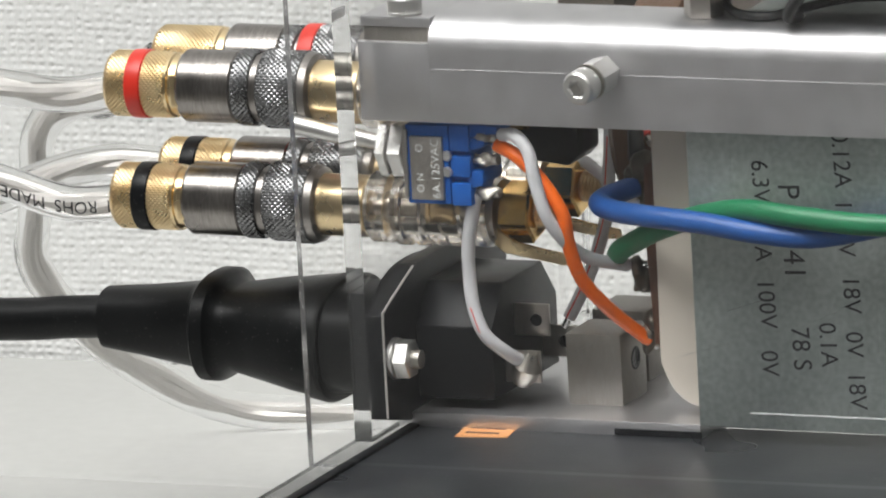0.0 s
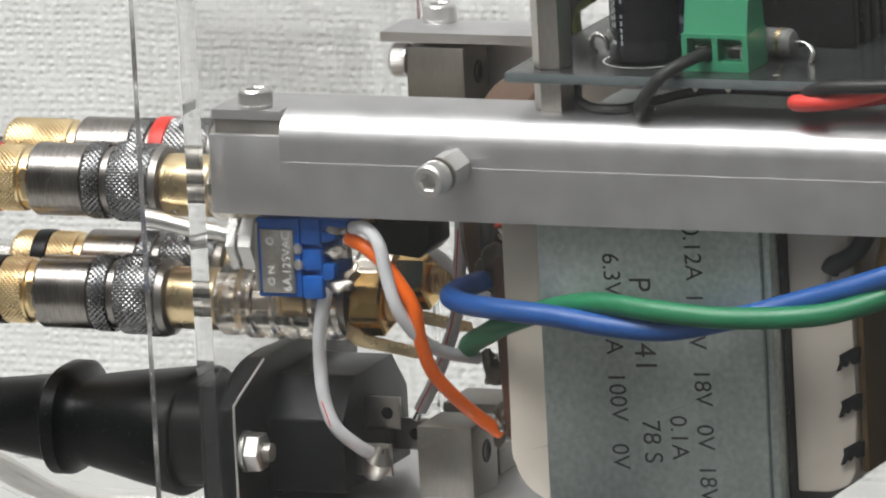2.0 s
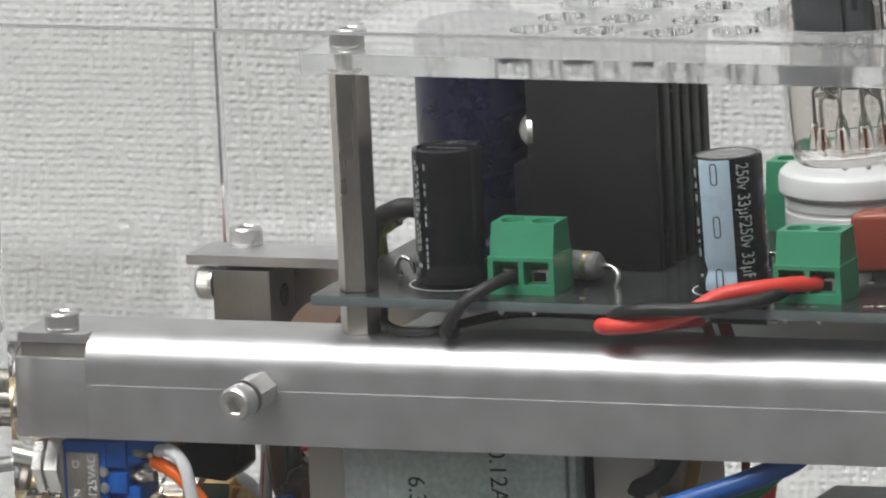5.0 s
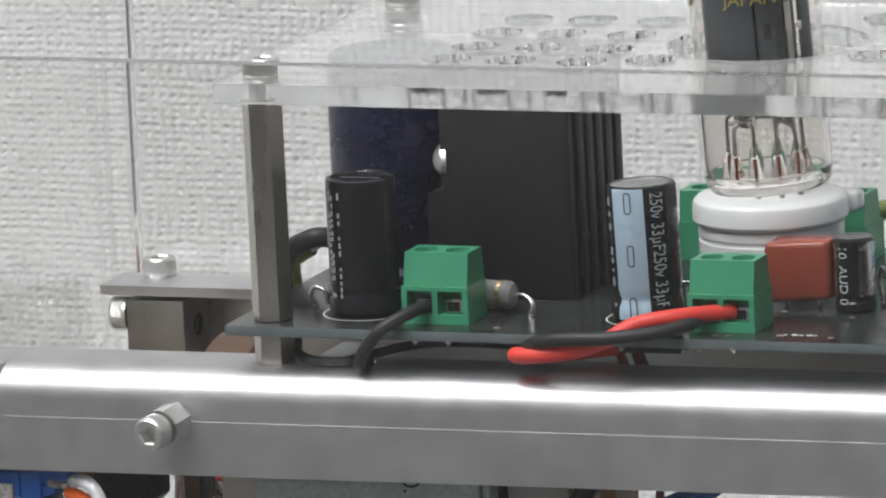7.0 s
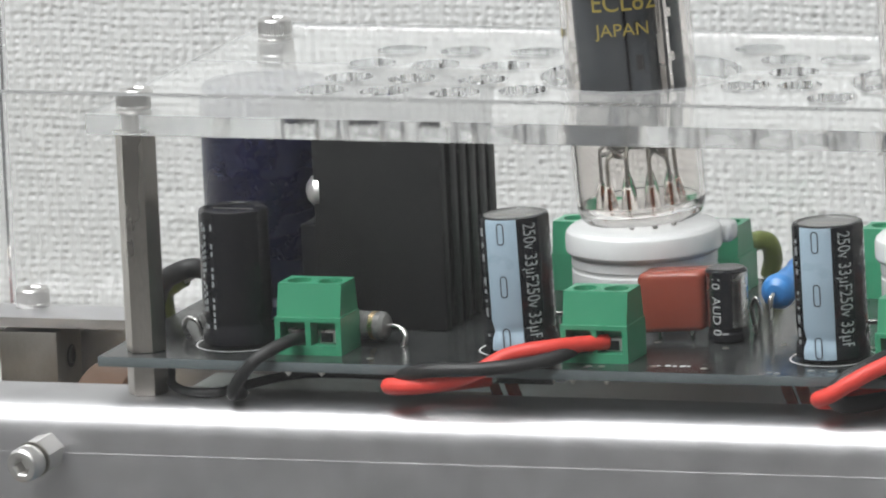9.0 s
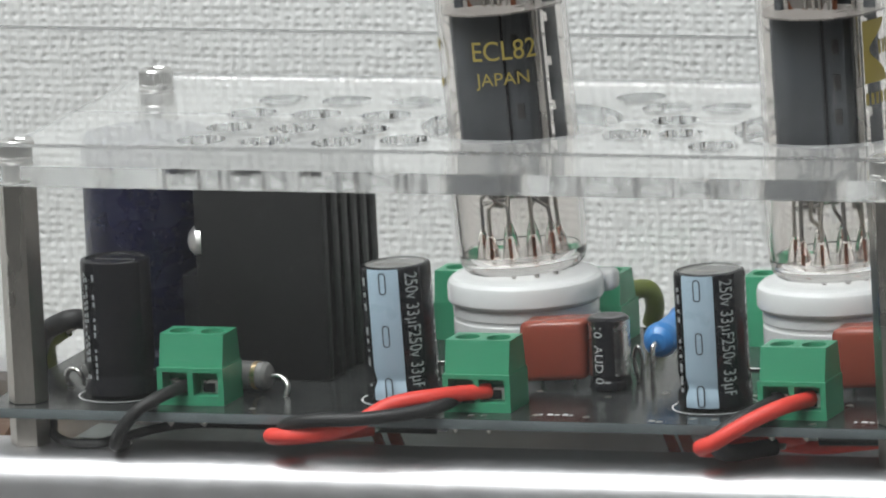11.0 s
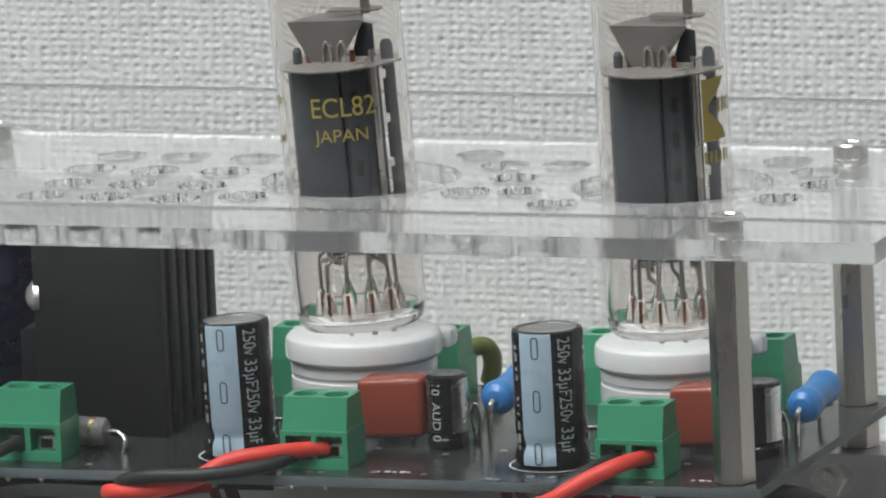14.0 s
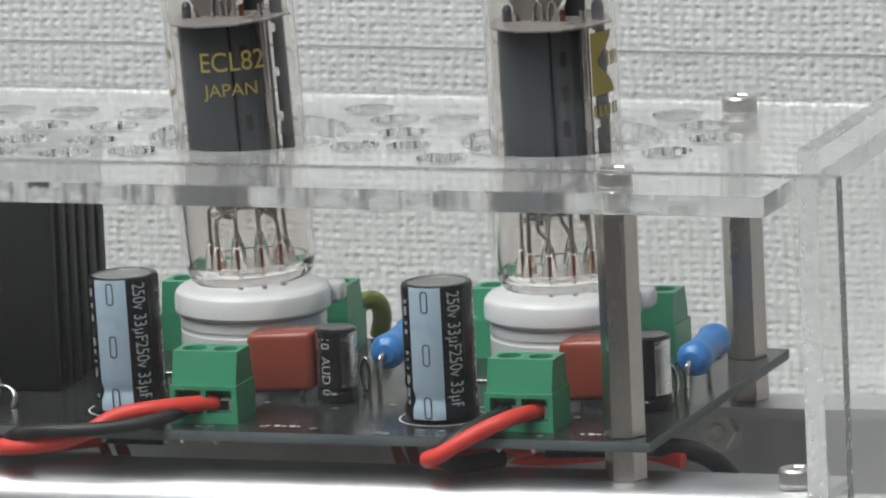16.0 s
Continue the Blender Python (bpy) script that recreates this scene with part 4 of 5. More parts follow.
    part("shield_plate", prism([(1.5, 42.4), (5.4, 42.4), (5.4, 47.5), (3.5, 47.9)], "y", 1.4, 1.8, 0.08), ANODE, t)
    part("shield_top", prism([(-7.6, -1.6), (5.0, -1.6), (2.6, 6.0), (-4.8, 6.0)], "z", 48.42, 48.7, 0.05), SHIELD, t)
    part("getter_bar", box(-2.4, 6.2, 2.4, 5.4, 49.3, 49.6, 0.1), SHIELD, t, "grey getter holder")
    part("getter_post", box(3.0, 4.4, 3.4, 4.2, 48.8, 53.4, 0.1), SHIELD, t)
    for px in (-1.2, 1.2):
        part("hoop", wire([(px - 0.7, -2, 42), (px - 0.6, -2, 44.6), (px, -2, 45.4), (px + 0.6, -2, 44.6), (px + 0.7, -2, 42)], 0.28, 8), TIN, t)
    turn = Matrix.Rotation(radians(12), 3, "Z")

    def on_glass(text, size, z, squeeze, name, mat, swing=0.0):
        bm = letters(text, size, Matrix.Identity(4), 0.01, 0.0, squeeze)
        bmesh.ops.subdivide_edges(bm, edges=[e for e in bm.edges if abs(e.verts[0].co.x - e.verts[1].co.x) > 0.7], cuts=2)
        bmesh.ops.triangulate(bm, faces=bm.faces)
        for v in bm.verts:
            a = v.co.x / (R + 0.03) + radians(swing)
            v.co = turn @ Vector(((R + 0.04 + v.co.z) * math.sin(a), -(R + 0.04 + v.co.z) * math.cos(a), z + v.co.y))
        part(name, bm, mat, t)
    if first:
        on_glass("ECL82", 4.4, 36.2, 0.90, "lettering", GILT, 7)
        on_glass("JAPAN", 2.9, 31.8, 1.04, "lettering", GILT, 4.5)
        on_glass("C", 11.0, 33.5, 0.8, "emblem", GILT, -84)
    else:
        bm = bmesh.new()
        grid = []
        for j in range(15):
            z = 31.2 + 9.8 * j / 14
            bite = 0.78 * math.exp(-((z - 36.4) / 2.6) ** 2)
            row = []
            for k in range(12):
                a = radians(43 + 30 * (1 - bite) * k / 11)
                row.append(bm.verts.new(turn @ Vector(((R + 0.04) * math.sin(a), -(R + 0.04) * math.cos(a), z))))
            grid.append(row)
        for r0, r1 in zip(grid, grid[1:]):
            for k in range(11):
                bm.faces.new((r0[k], r0[k + 1], r1[k + 1], r1[k]))
        part("emblem", bm, GILT, t, "yellow printed emblem")
        bm = bmesh.new()
        for z, lo, n, hgt in ((35.4, 62, 4, 2.2), (27.8, 43, 6, 1.8)):
            for k in range(n):
                a0 = radians(lo + 6 * k)
                p, q = [turn @ Vector(((R + 0.05) * math.sin(a), -(R + 0.05) * math.cos(a), 0)) for a in (a0, a0 + radians(3.4))]
                u0, u1 = Vector((0, 0, z)), Vector((0, 0, z + hgt))
                bm.faces.new([bm.verts.new(c) for c in (p + u0, q + u0, q + u1, p + u1)])
        part("print_bars", bm, GILT, t)


for i, (x, y, lean) in enumerate(TUBES):
    valve_socket(x, y)
    valve(x, y, lean, i == 0)


# ---- loose wires ----
def lead(name, pts, r, mat, label, core=True, group="wires"):
    t = thing(name, pts[0], label, "wire", group)
    part("insulation", wire(pts, r), mat, t)
    if core:
        for a, b in ((pts[0], pts[1]), (pts[-1], pts[-2])):
            d = (Vector(a) - Vector(b)).normalized()
            part("core", rod(Vector(a) - d * 0.2, Vector(a) + d * 1.8, r * 0.5, 10), TIN, t)
    return t


lead("black_wire", [(81.6, 11.2, 9.6), (80.2, 5, 9.4), (77.0, 2.0, 7.6), (74.0, 1.8, 4.4), (72.4, 2.6, 1.8), (72.6, 6, 1.1)], 1.0, BLACK_W, "black insulated wire leaving a green terminal")
lead("red_wire", [(131.6, 11.2, 9.8), (124.9, 5, 10.1), (118.6, 2.4, 9.2), (113.9, 0.6, 6.8), (108.5, 0.0, 5.1), (102.7, 0.0, 4.4), (98.9, 1.4, 4.0), (99.2, 5, 3.0), (103, 9, 2.6), (110, 16, 2.4)], 1.25, RED_W, "bright red insulated wire looping out of a terminal")
lead("black_wire", [(127.6, 11.2, 9.6), (126.4, 5.0, 8.9), (122.2, 1.2, 8.2), (115.2, -1.6, 7.7), (107.4, -1.6, 7.3), (102.4, 0.2, 6.2), (100.6, 3.4, 4.4), (105, 9, 2.8)], 1.1, BLACK_W, "black insulated wire beside the red one")
lead("red_wire", [(184.0, 11.2, 9.8), (181.5, 5, 9.8), (177.7, 2.4, 8.3), (174.5, 1.0, 6.6), (171.2, 0.6, 4.7), (169.0, 1.6, 3.8), (169.6, 5, 2.8), (174.0, 11, 2.4), (180, 18, 2.4)], 1.25, RED_W, "bright red insulated wire looping out of a terminal")
lead("black_wire", [(179.0, 11.2, 9.4), (176.4, 5, 8.4), (173.8, 2.2, 7.0), (171.6, 1.6, 4.8), (172.2, 5, 2.3), (177.0, 13, 1.7)], 1.35, BLACK_W, "black insulated wire beside the red one")
lead("black_wire", [(58, 46, 10.5), (52.6, 40, 13.6), (49.2, 39.5, 12.9), (46.2, 41, 11.0), (43.6, 44, 7.0), (43, 47, 1.5)], 1.6, BLACK_W, "thick black wire behind the hex pillar")
lead("yellow_wire", [(50, 41, 11.3), (47.8, 42, 10.0), (45.6, 44, 8.0), (45, 47, 1.5)], 0.9, YELLOW_W, "yellow wire beside the thick black wire")
lead("earth_wire", [(132.6, 72.5, 12.0), (134.4, 74, 13.2), (136.0, 75.2, 12.6), (136.2, 76.4, 10.0), (135.2, 77.4, 7.0)], 1.55, YELLOW_W, "olive green and yellow earth wire behind the terminal")
lead("black_wire", [(184, 14, 3.4), (194, 16, 3.2), (200.3, 20, 2.6), (205.3, 24, 1.0), (208.5, 28, -3.0), (210, 32, -9.0)], 1.6, BLACK_W, "black wire running under the circuit board")
lead("red_wire", [(164, 19, 1.6), (170, 20, 1.6), (176, 20, 0.6), (182, 20, 0.3), (188.5, 20, 1.0), (196, 21, 1.6), (204, 20, 0.5)], 1.2, RED_W, "red wire running under the circuit board", False)
lead("black_wire", [(57.6, 14, 2.6), (59.6, 9.4, 1.5), (63.4, 6.8, 0.9), (68.0, 7.0, 0.9), (71.0, 10.0, 1.4), (80, 15, 2.6), (96, 16, 2.4), (120, 18, 2.0)], 0.75, BLACK_W, "black wire running under the circuit board")
# Red wire in shade under the board: the shade is in the red-brown colour.
for x, w in ((106.8, 1.4), (109.5, 1.9), (155.4, 1.6), (157.8, 1.9)):
    s = thing("red_brown_strip", (x, 25, 0), "shaded red wire under the circuit board, drawn as a red-brown strip", "lead", "flat leads")
    part("strip", prism([(x + 1.6, -6), (x + w + 2.0, -6), (x + w - 2.2, 5.1), (x - 2.2, 5.1)], "y", 24.7, 25.2, 0.05), BRICK, s)


# ---- the transformers under the board ----
def lumpy(at, r, seed, stretch=(1.0, 1.0, 1.0)):
    """An uneven lump, such as solder makes."""
    rng = random.Random(seed)
    bm = bmesh.new()
    bmesh.ops.create_icosphere(bm, subdivisions=3, radius=1.0)
    bumps = [(Vector((rng.gauss(0, 1), rng.gauss(0, 1), rng.gauss(0, 1))).normalized(), rng.uniform(-0.45, 0.6)) for k in range(14)]
    for v in bm.verts:
        d = v.co.normalized()
        k = 1.0 + sum(h * max(0.0, d.dot(b)) ** 7 for b, h in bumps)
        v.co = Vector(at) + Vector((d.x * stretch[0], d.y * stretch[1], d.z * stretch[2])) * r * k
    return bm


def transformer():
    t = thing("transformer", (72, 25, -66), "mains transformer in a zinc-plated steel frame with printed ratings", "transformer")
    bm = box(53.0, 90.4, 5.0, 44, -65.2, -4.0, 0.5)
    sh = part("frame", bm, ZINC, t, "zinc-plated sheet steel frame")
    part("edge_fold", box(90.5, 91.9, 5.6, 42, -65.0, -4.2, 0.3), ZINC, t)
    part("edge_fold", box(91.95, 92.5, 9.0, 40, -65.0, -4.4, 0.1), ANODIZED, t)
    out = []
    for k in range(9):
        a = math.pi + math.pi / 2 * k / 8
        out.append((51.4 + 7.2 * math.cos(a), -55.6 + 8.4 * math.sin(a)))
    cream = [(44.2, -5)] + out + [(52.9, -64), (52.9, -5)]
    part("bobbin", prism(cream, "y", 12, 38, 0.5), CREAM, t, "cream plastic bobbin")
    part("bobbin", prism([(92.6, -60.4), (98.0, -60.4), (101.2, -59.2), (102.4, -57.0), (102.9, -48.0), (103.2, -5), (92.6, -5)], "y", 11, 40, 0.5), CREAM, t, "cream plastic bobbin")
    part("terminal_board", prism([(43.1, -54), (44.1, -54), (44.1, -24.5), (42.6, -25.2), (42.3, -36)], "y", 12.6, 36, 0.15), BROWN, t, "brown terminal board")
    part("terminal_board", box(103.3, 104.4, 12, 38, -57, -16, 0.2), OCHRE, t, "ochre terminal board")
    part("coil", lathe([(0, 0), (17, 0), (19, 1.5), (19, 9), (17, 10.5), (0, 10.5)], (30.5, 45, -22.5), (1, 0, 0), 40), TAPE, t, "brown taped coil")
    for k, (x, y, z, r) in enumerate(((40.6, 17, -26.4, 1.9), (39.8, 18, -29.6, 1.8), (41.6, 16, -31.8, 1.4), (39.2, 17, -42.2, 1.4), (40.2, 17, -44.6, 1.8), (39.0, 17.4, -45.6, 1.0), (41.2, 17, -51.0, 1.5), (40.6, 16.6, -53.8, 1.5))):
        part("tag", lumpy((x, y, z), r, 30 + k, (1.0, 0.9, 1.1)), FLUX, t, "soldered tag dark with flux")
        part("tag_pin", rod((x, y, z), (43.4, y + 0.6, z + 0.5), 0.5, 10), TIN, t)
    for z in (-40.6, -48.0, -55.6):
        pts = [(100.3, z), (101.1, z + 1.6), (100.9, z + 2.6), (103.4, z + 4.0), (104.3, z + 4.0), (104.2, z + 1.5), (103.2, z + 1.2), (102.6, z + 1.9), (102.0, z + 0.7), (101.4, z + 1.2), (100.9, z + 0.1)]
        part("tag", prism(pts, "y", 9.8, 10.9, 0.1), BLACK_PL, t, "dark notched tag")
    # ratings, read from above downwards
    m = lambda x, z: facing((x, 4.98, z), (0.035, 0, -1), (1, 0, 0.035))
    for txt, x, z, s in (("6.3V", 65.3, -25.2, 4.1), ("A", 65.2, -36.8, 4.1), ("100V", 65.4, -44.8, 4.1), ("0V", 65.4, -54.4, 4.1),
                         ("P", 69.9, -26.6, 5.2), ("41", 70.3, -38.4, 5.2), ("78 S", 70.8, -51.8, 4.4),
                         ("0.12A", 79.0, -21.2, 4.1), ("1", 79.0, -28.5, 4.1), ("V", 79.2, -35.6, 4.1), ("0.1A", 75.4, -51.0, 4.1),
                         ("18V", 79.7, -42.8, 4.1), ("0V", 79.8, -50.8, 4.1), ("18V", 79.9, -58.2, 4.1)):
        part("print", letters(txt, s, m(x, z), 0.02, 0.0, 0.93), INK, sh)
    part("print_line", box(61.8, 84.8, 4.94, 5.0, -62.7, -62.5), PRINT, sh)
    part("label_edge", box(84.0, 84.2, 4.95, 5.0, -62, -17), ZINC, sh)
    part("label_edge", box(60.3, 60.5, 4.95, 5.0, -30, -17), ZINC, sh)


def choke():
    t = thing("metal_can", (140, 25, -66), "zinc-plated metal can beside the transformer", "metal can")
    part("body", box(119.6, 165, 5, 46, -68, -30.2, 0.8, 3), TINPLATE, t)
    part("coil", box(105.6, 112.6, 18, 25, -68, -31, 0.8), TAPE, t, "dark brown taped winding")
    part("lid_edge", rod((119.0, 4.6, -31.0), (165, 4.6, -31.0), 1.0, 24, 0.4), STEEL, t, "bright rolled edge")


transformer()
choke()


# ---- sockets, switch and plugs on the side sheet ----
def toggle_switch():
    t = thing("toggle_switch", (8, 6, -25), "blue toggle switch with a stamped metal plate", "switch")
    part("body", box(6.2, 13.6, 3.0, 13, -30.4, -17.6, 0.3), BLUE_SW, t, "blue plastic body")
    for z0, z1 in ((-30.6, -26.9), (-26.0, -22.6), (-21.8, -17.6)):
        part("body_step", box(13.6, 17.0, 3.2, 12.6, z0, z1, 0.25), BLUE_SW, t)
    part("body_core", box(13.5, 16.8, 4.6, 12.4, -30.2, -17.8, 0.2), BLUE_SW, t)
    for z0, z1, x1 in ((-27.4, -25.2, 18.9), (-21.3, -19.9, 19.4), (-19.3, -17.8, 21.6)):
        part("barrier", prism([(16.3, z0 - 0.5), (18.6, z0), (x1, z0 + 0.4), (x1, z1), (18.2, z1 + 0.3), (16.3, z1 + 0.1)], "y", 3.8, 11.6, 0.2), BLUE_SW, t, "stepped blue barrier between the tags")
    pl = part("plate", box(7.1, 12.7, 2.4, 3.05, -29.6, -19.4, 0.1), NICKEL, t, "stamped bright metal plate")
    part("plate_fold", box(5.9, 6.65, 2.5, 12.8, -29.4, -18.4, 0.12), NICKEL, t)
    part("stamp", letters("6A.125VAC", 2.0, facing((11.5, 2.39, -24.5), (0, 0, 1), (-1, 0, 0)), 0.02), PRINT, pl)
    part("stamp", letters("O N       O", 1.7, facing((8.8, 2.39, -24.5), (0, 0, 1), (-1, 0, 0)), 0.02), PRINT, pl)
    for z in (-24.8, -22.2):
        part("rivet", lathe([(0, 0.5), (0.7, 0.4), (0.9, 0), (0, 0)], (13.2, 2.99, z - 0.3), (0, -1, 0), 16), STEEL, t)
    for z in (-28.7, -23.4, -19.6):
        part("tag", wire([(16.2, 6, z), (18.6, 5.4, z - 0.1), (21.2, 5.0, z + 0.1)], 0.85, 8), SOLDER, t)
        part("blob", lumpy((18.9, 4.8, z), 1.25, int(-z), (1.3, 0.9, 0.8)), SOLDER, t, "lump of solder")
    part("bushing", rod((0.5, 8, -22.6), (5.5, 8, -22.6), 3.0, 28), STEEL, t)
    part("nut", hex_rod((2.6, 8, -22.6), (5.0, 8, -22.6), 8.2), STEEL, t)
    part("lock_nut", hex_rod((0.5, 8, -22.6), (2.1, 8, -22.6), 8.2), TIN, t)
    part("lever", wire([(2, 8, -22.6), (-5, 8, -21.4), (-12, 8, -20.0), (-15.4, 8, -19.4)], 1.3, 16, 6, None, lambda s: 1.1 + 0.6 * s), STEEL, t)


def binding_post(y, z):
    t = thing("binding_post", (5, y, z), "gilt speaker binding post with a clear plastic collar", "binding post", "binding posts")
    part("collar", lathe([(2.6, 0.5), (6.0, 0.5), (6.0, 2.0), (5.3, 2.3), (5.3, 3.6), (6.0, 3.9), (6.0, 5.3), (5.3, 5.6), (5.3, 7.0), (5.9, 7.3), (5.9, 12.0), (5.2, 12.4), (5.2, 13.4), (5.8, 13.8), (5.8, 16.0), (4.8, 16.6), (2.6, 16.6), (2.6, 0.5)], (0, y, z), (1, 0, 0), 40), POLY, t, "clear ribbed plastic collar", False)
    part("outer_collar", lathe([(2.6, -6.3), (5.4, -6.3), (5.7, -5.9), (5.7, -2.9), (2.6, -2.8), (2.6, -6.3)], (0, y, z), (1, 0, 0), 40), POLY, t, "clear plastic collar", False)
    part("spindle", rod((-14.8, y, z), (28.0, y, z), 1.5, 28, 0.3), NICKEL, t)
    part("barrel", lathe([(0, -15.2), (4.2, -15.2), (4.4, -14.8), (4.4, -13.4), (4.9, -13.1), (5.0, -12.8), (5.0, -6.8), (4.8, -6.5), (0, -6.4)], (0, y, z), (1, 0, 0), 40), GOLD, t)
    part("bush", lathe([(0, 5.6), (2.5, 5.7), (2.5, 6.4), (2.2, 6.6), (2.2, 9.4), (2.5, 9.6), (2.5, 10.4), (0, 10.5)], (0, y, z), (1, 0, 0), 24), GOLD, t)
    part("washer", lathe([(2, 16.7), (5.2, 16.7), (5.2, 17.9), (2, 17.9), (2, 16.7)], (0, y, z), (1, 0, 0), 32), NICKEL, t)
    part("nut", hex_rod((18.4, y, z), (23.6, y, z), 8.6, 0.5, None, 0.2), BRASS, t, "polished brass-gilt nut")
    part("thread", lathe([(0, 23.6)] + [(2.3 + 0.25 * (k % 2), 23.7 + 0.3 * k) for k in range(13)] + [(0, 27.4)], (0, y, z), (1, 0, 0), 24), GOLD, t)
    if z < -20:
        part("solder_tag", prism([(17.4, z - 4.6), (19, z - 6.0), (29, z - 7.6), (31.4, z - 7.6), (31.0, z - 6.0), (21, z - 4.4), (17.9, z - 2)], "y", y - 3.6, y - 2.9, 0.2), GOLD, t)


def speaker_plug(y, z, ring, colour, front):
    t = thing("speaker_plug", (-30, y, z), "gilt and dark chrome locking speaker plug with a %s ring" % colour, "plug", "speaker plugs")
    ax = ((2.2, y, z), (1, 0, 0))
    part("rear_collar", knurl(5.35, -50.8, -40.6, *ax, 44, 0.34), GOLD, t, "knurled gilt collar")
    part("end_cap", lathe([(0, -51.6), (4.0, -51.6), (4.9, -51.2), (5.2, -50.7), (0, -50.6)], *ax, 40), GOLD, t)
    rx = -46.1 if front or colour == "black" else -23.6
    rr = 5.5 if rx < -40 else 6.5
    part("colour_ring", lathe([(rr - 0.3, rx - 1.4), (rr, rx - 1.2), (rr + 0.05, rx - 0.4), (rr + 0.05, rx + 0.4), (rr, rx + 1.2), (rr - 0.3, rx + 1.4)], *ax, 48), ring, t, colour + " marking ring")
    part("neck", lathe([(0, -40.7), (5.2, -40.7), (5.25, -40.2), (4.9, -40.0), (4.9, -38.5), (0, -38.4)], *ax, 40), GOLD, t)
    part("neck_key", box(-37.2, -34.2, y - 5.3, y - 3.2, z - 2.6, z + 2.6, 0.3), GOLD, t)
    part("sleeve", lathe([(0, -38.5), (5.5, -38.5), (5.85, -38.0), (5.85, -29.2), (5.6, -28.9), (0, -28.8)], *ax, 48), GUN, t, "plain dark chrome sleeve")
    part("grip_band", knurl(6.2, -28.8, -25.7, *ax, 42, 0.36), KNURL, t, "diamond-knurled band")
    part("groove", lathe([(0, -25.8), (5.55, -25.8), (5.55, -24.2), (0, -24.1)], *ax, 48), GUN, t)
    part("grip", knurl(6.45, -24.3, -16.6, *ax, 42, 0.38), KNURL, t, "diamond-knurled grip")
    part("lip", lathe([(4.3, -16.5), (6.3, -16.5), (6.0, -15.4), (5.2, -15.0), (4.3, -15.1)], *ax, 48), GUN, t)
    return t


def clear_cable(pts, r, label):
    t = thing("speaker_cable", pts[0], label, "cable", "speaker cables")
    part("jacket", wire(pts, r, 18, 8), VINYL, t, "clear vinyl jacket", False)
    path = spline(pts, 10)
    for k in range(2):
        tw = [p + Vector((0, 0.45 * math.cos(i * 0.16 + 3.14 * k), 0.45 * math.sin(i * 0.16 + 3.14 * k))) for i, p in enumerate(path)]
        part("strand", wire(tw, 0.8, 8, 1), STRAND, t, "tinned copper strand")
    return t


for y, z in ((14, -15.3), (33, -15.2)):
    binding_post(y, z)
    speaker_plug(y, z, RED_PL, "red", y < 20)
for y, z in ((14, -33.7), (33, -33.7)):
    binding_post(y, z)
    speaker_plug(y, z, BLACK_PL, "black", y < 20)
clear_cable([(-49.5, 14, -16.4), (-58, 14, -17.6), (-68, 16, -17.4), (-90, 20, -16)], 2.9, "clear jacketed speaker cable entering the red-ringed plug")
k = clear_cable([(-49.5, 14, -34.9), (-56, 14, -35.5), (-61, 14, -35.0), (-68, 14.5, -33.2), (-90, 17, -28)], 2.9, "clear jacketed speaker cable printed with dark letters")
bm = letters("M  ROHS  MADE", 2.9, facing((-58.7, 11.2, -35.0), (-1, 0, 0), (0, 0, -1)), 0.02)
for v in bm.verts:
    dz = v.co.z + 35.0
    v.co.z += float(np.interp(v.co.x, (-90, -68, -61, -56, -49.5), (-28, -33.2, -35.0, -35.5, -34.9))) + 35.0
    v.co.y += 2.9 - math.sqrt(max(0.5, 2.9 ** 2 - dz * dz)) - 0.1
part("print", bm, INK, k)
clear_cable([(-49.5, 33, -15.2), (-54, 33, -19.0), (-59.4, 33, -22.7), (-65.3, 35, -23.4), (-70.9, 37, -26.0), (-74.9, 39, -30.8), (-76.4, 41, -37.5), (-78.2, 43, -44.6), (-80.6, 46, -52.0), (-81.2, 52, -58.6),
             (-81.2, 62, -66.2), (-81, 74, -74.2), (-80, 86, -81.0), (-76.1, 96, -87.4), (-68.5, 102, -91.2), (-57.9, 106, -91.9), (-46, 110, -91.9), (-30, 118, -91.9)], 2.9, "clear jacketed speaker cable looping down to the table")
clear_cable([(-49.5, 33, -33), (-58.4, 32, -32.6), (-66.1, 31, -34.0), (-72.9, 30, -36.4), (-80.7, 29, -39.4), (-96, 27, -45)], 2.9, "clear jacketed speaker cable entering a plug behind another")


def oval(y, z, x, ry, rz, n=40, p=2.6):
    out = []
    for i in range(n):
        a = 2 * math.pi * i / n
        c, s = math.cos(a), math.sin(a)
        out.append((x, y + ry * math.copysign(abs(c) ** (2 / p), c), z + rz * math.copysign(abs(s) ** (2 / p), s)))
    return out


def loft(rings):
    bm = bmesh.new()
    rs = [[bm.verts.new(c) for c in r] for r in rings]
    n = len(rs[0])
    for a, b in zip(rs, rs[1:]):
        for i in range(n):
            bm.faces.new((a[i], a[(i + 1) % n], b[(i + 1) % n], b[i]))
    bm.faces.new(rs[0])
    bm.faces.new(rs[-1])
    return bm


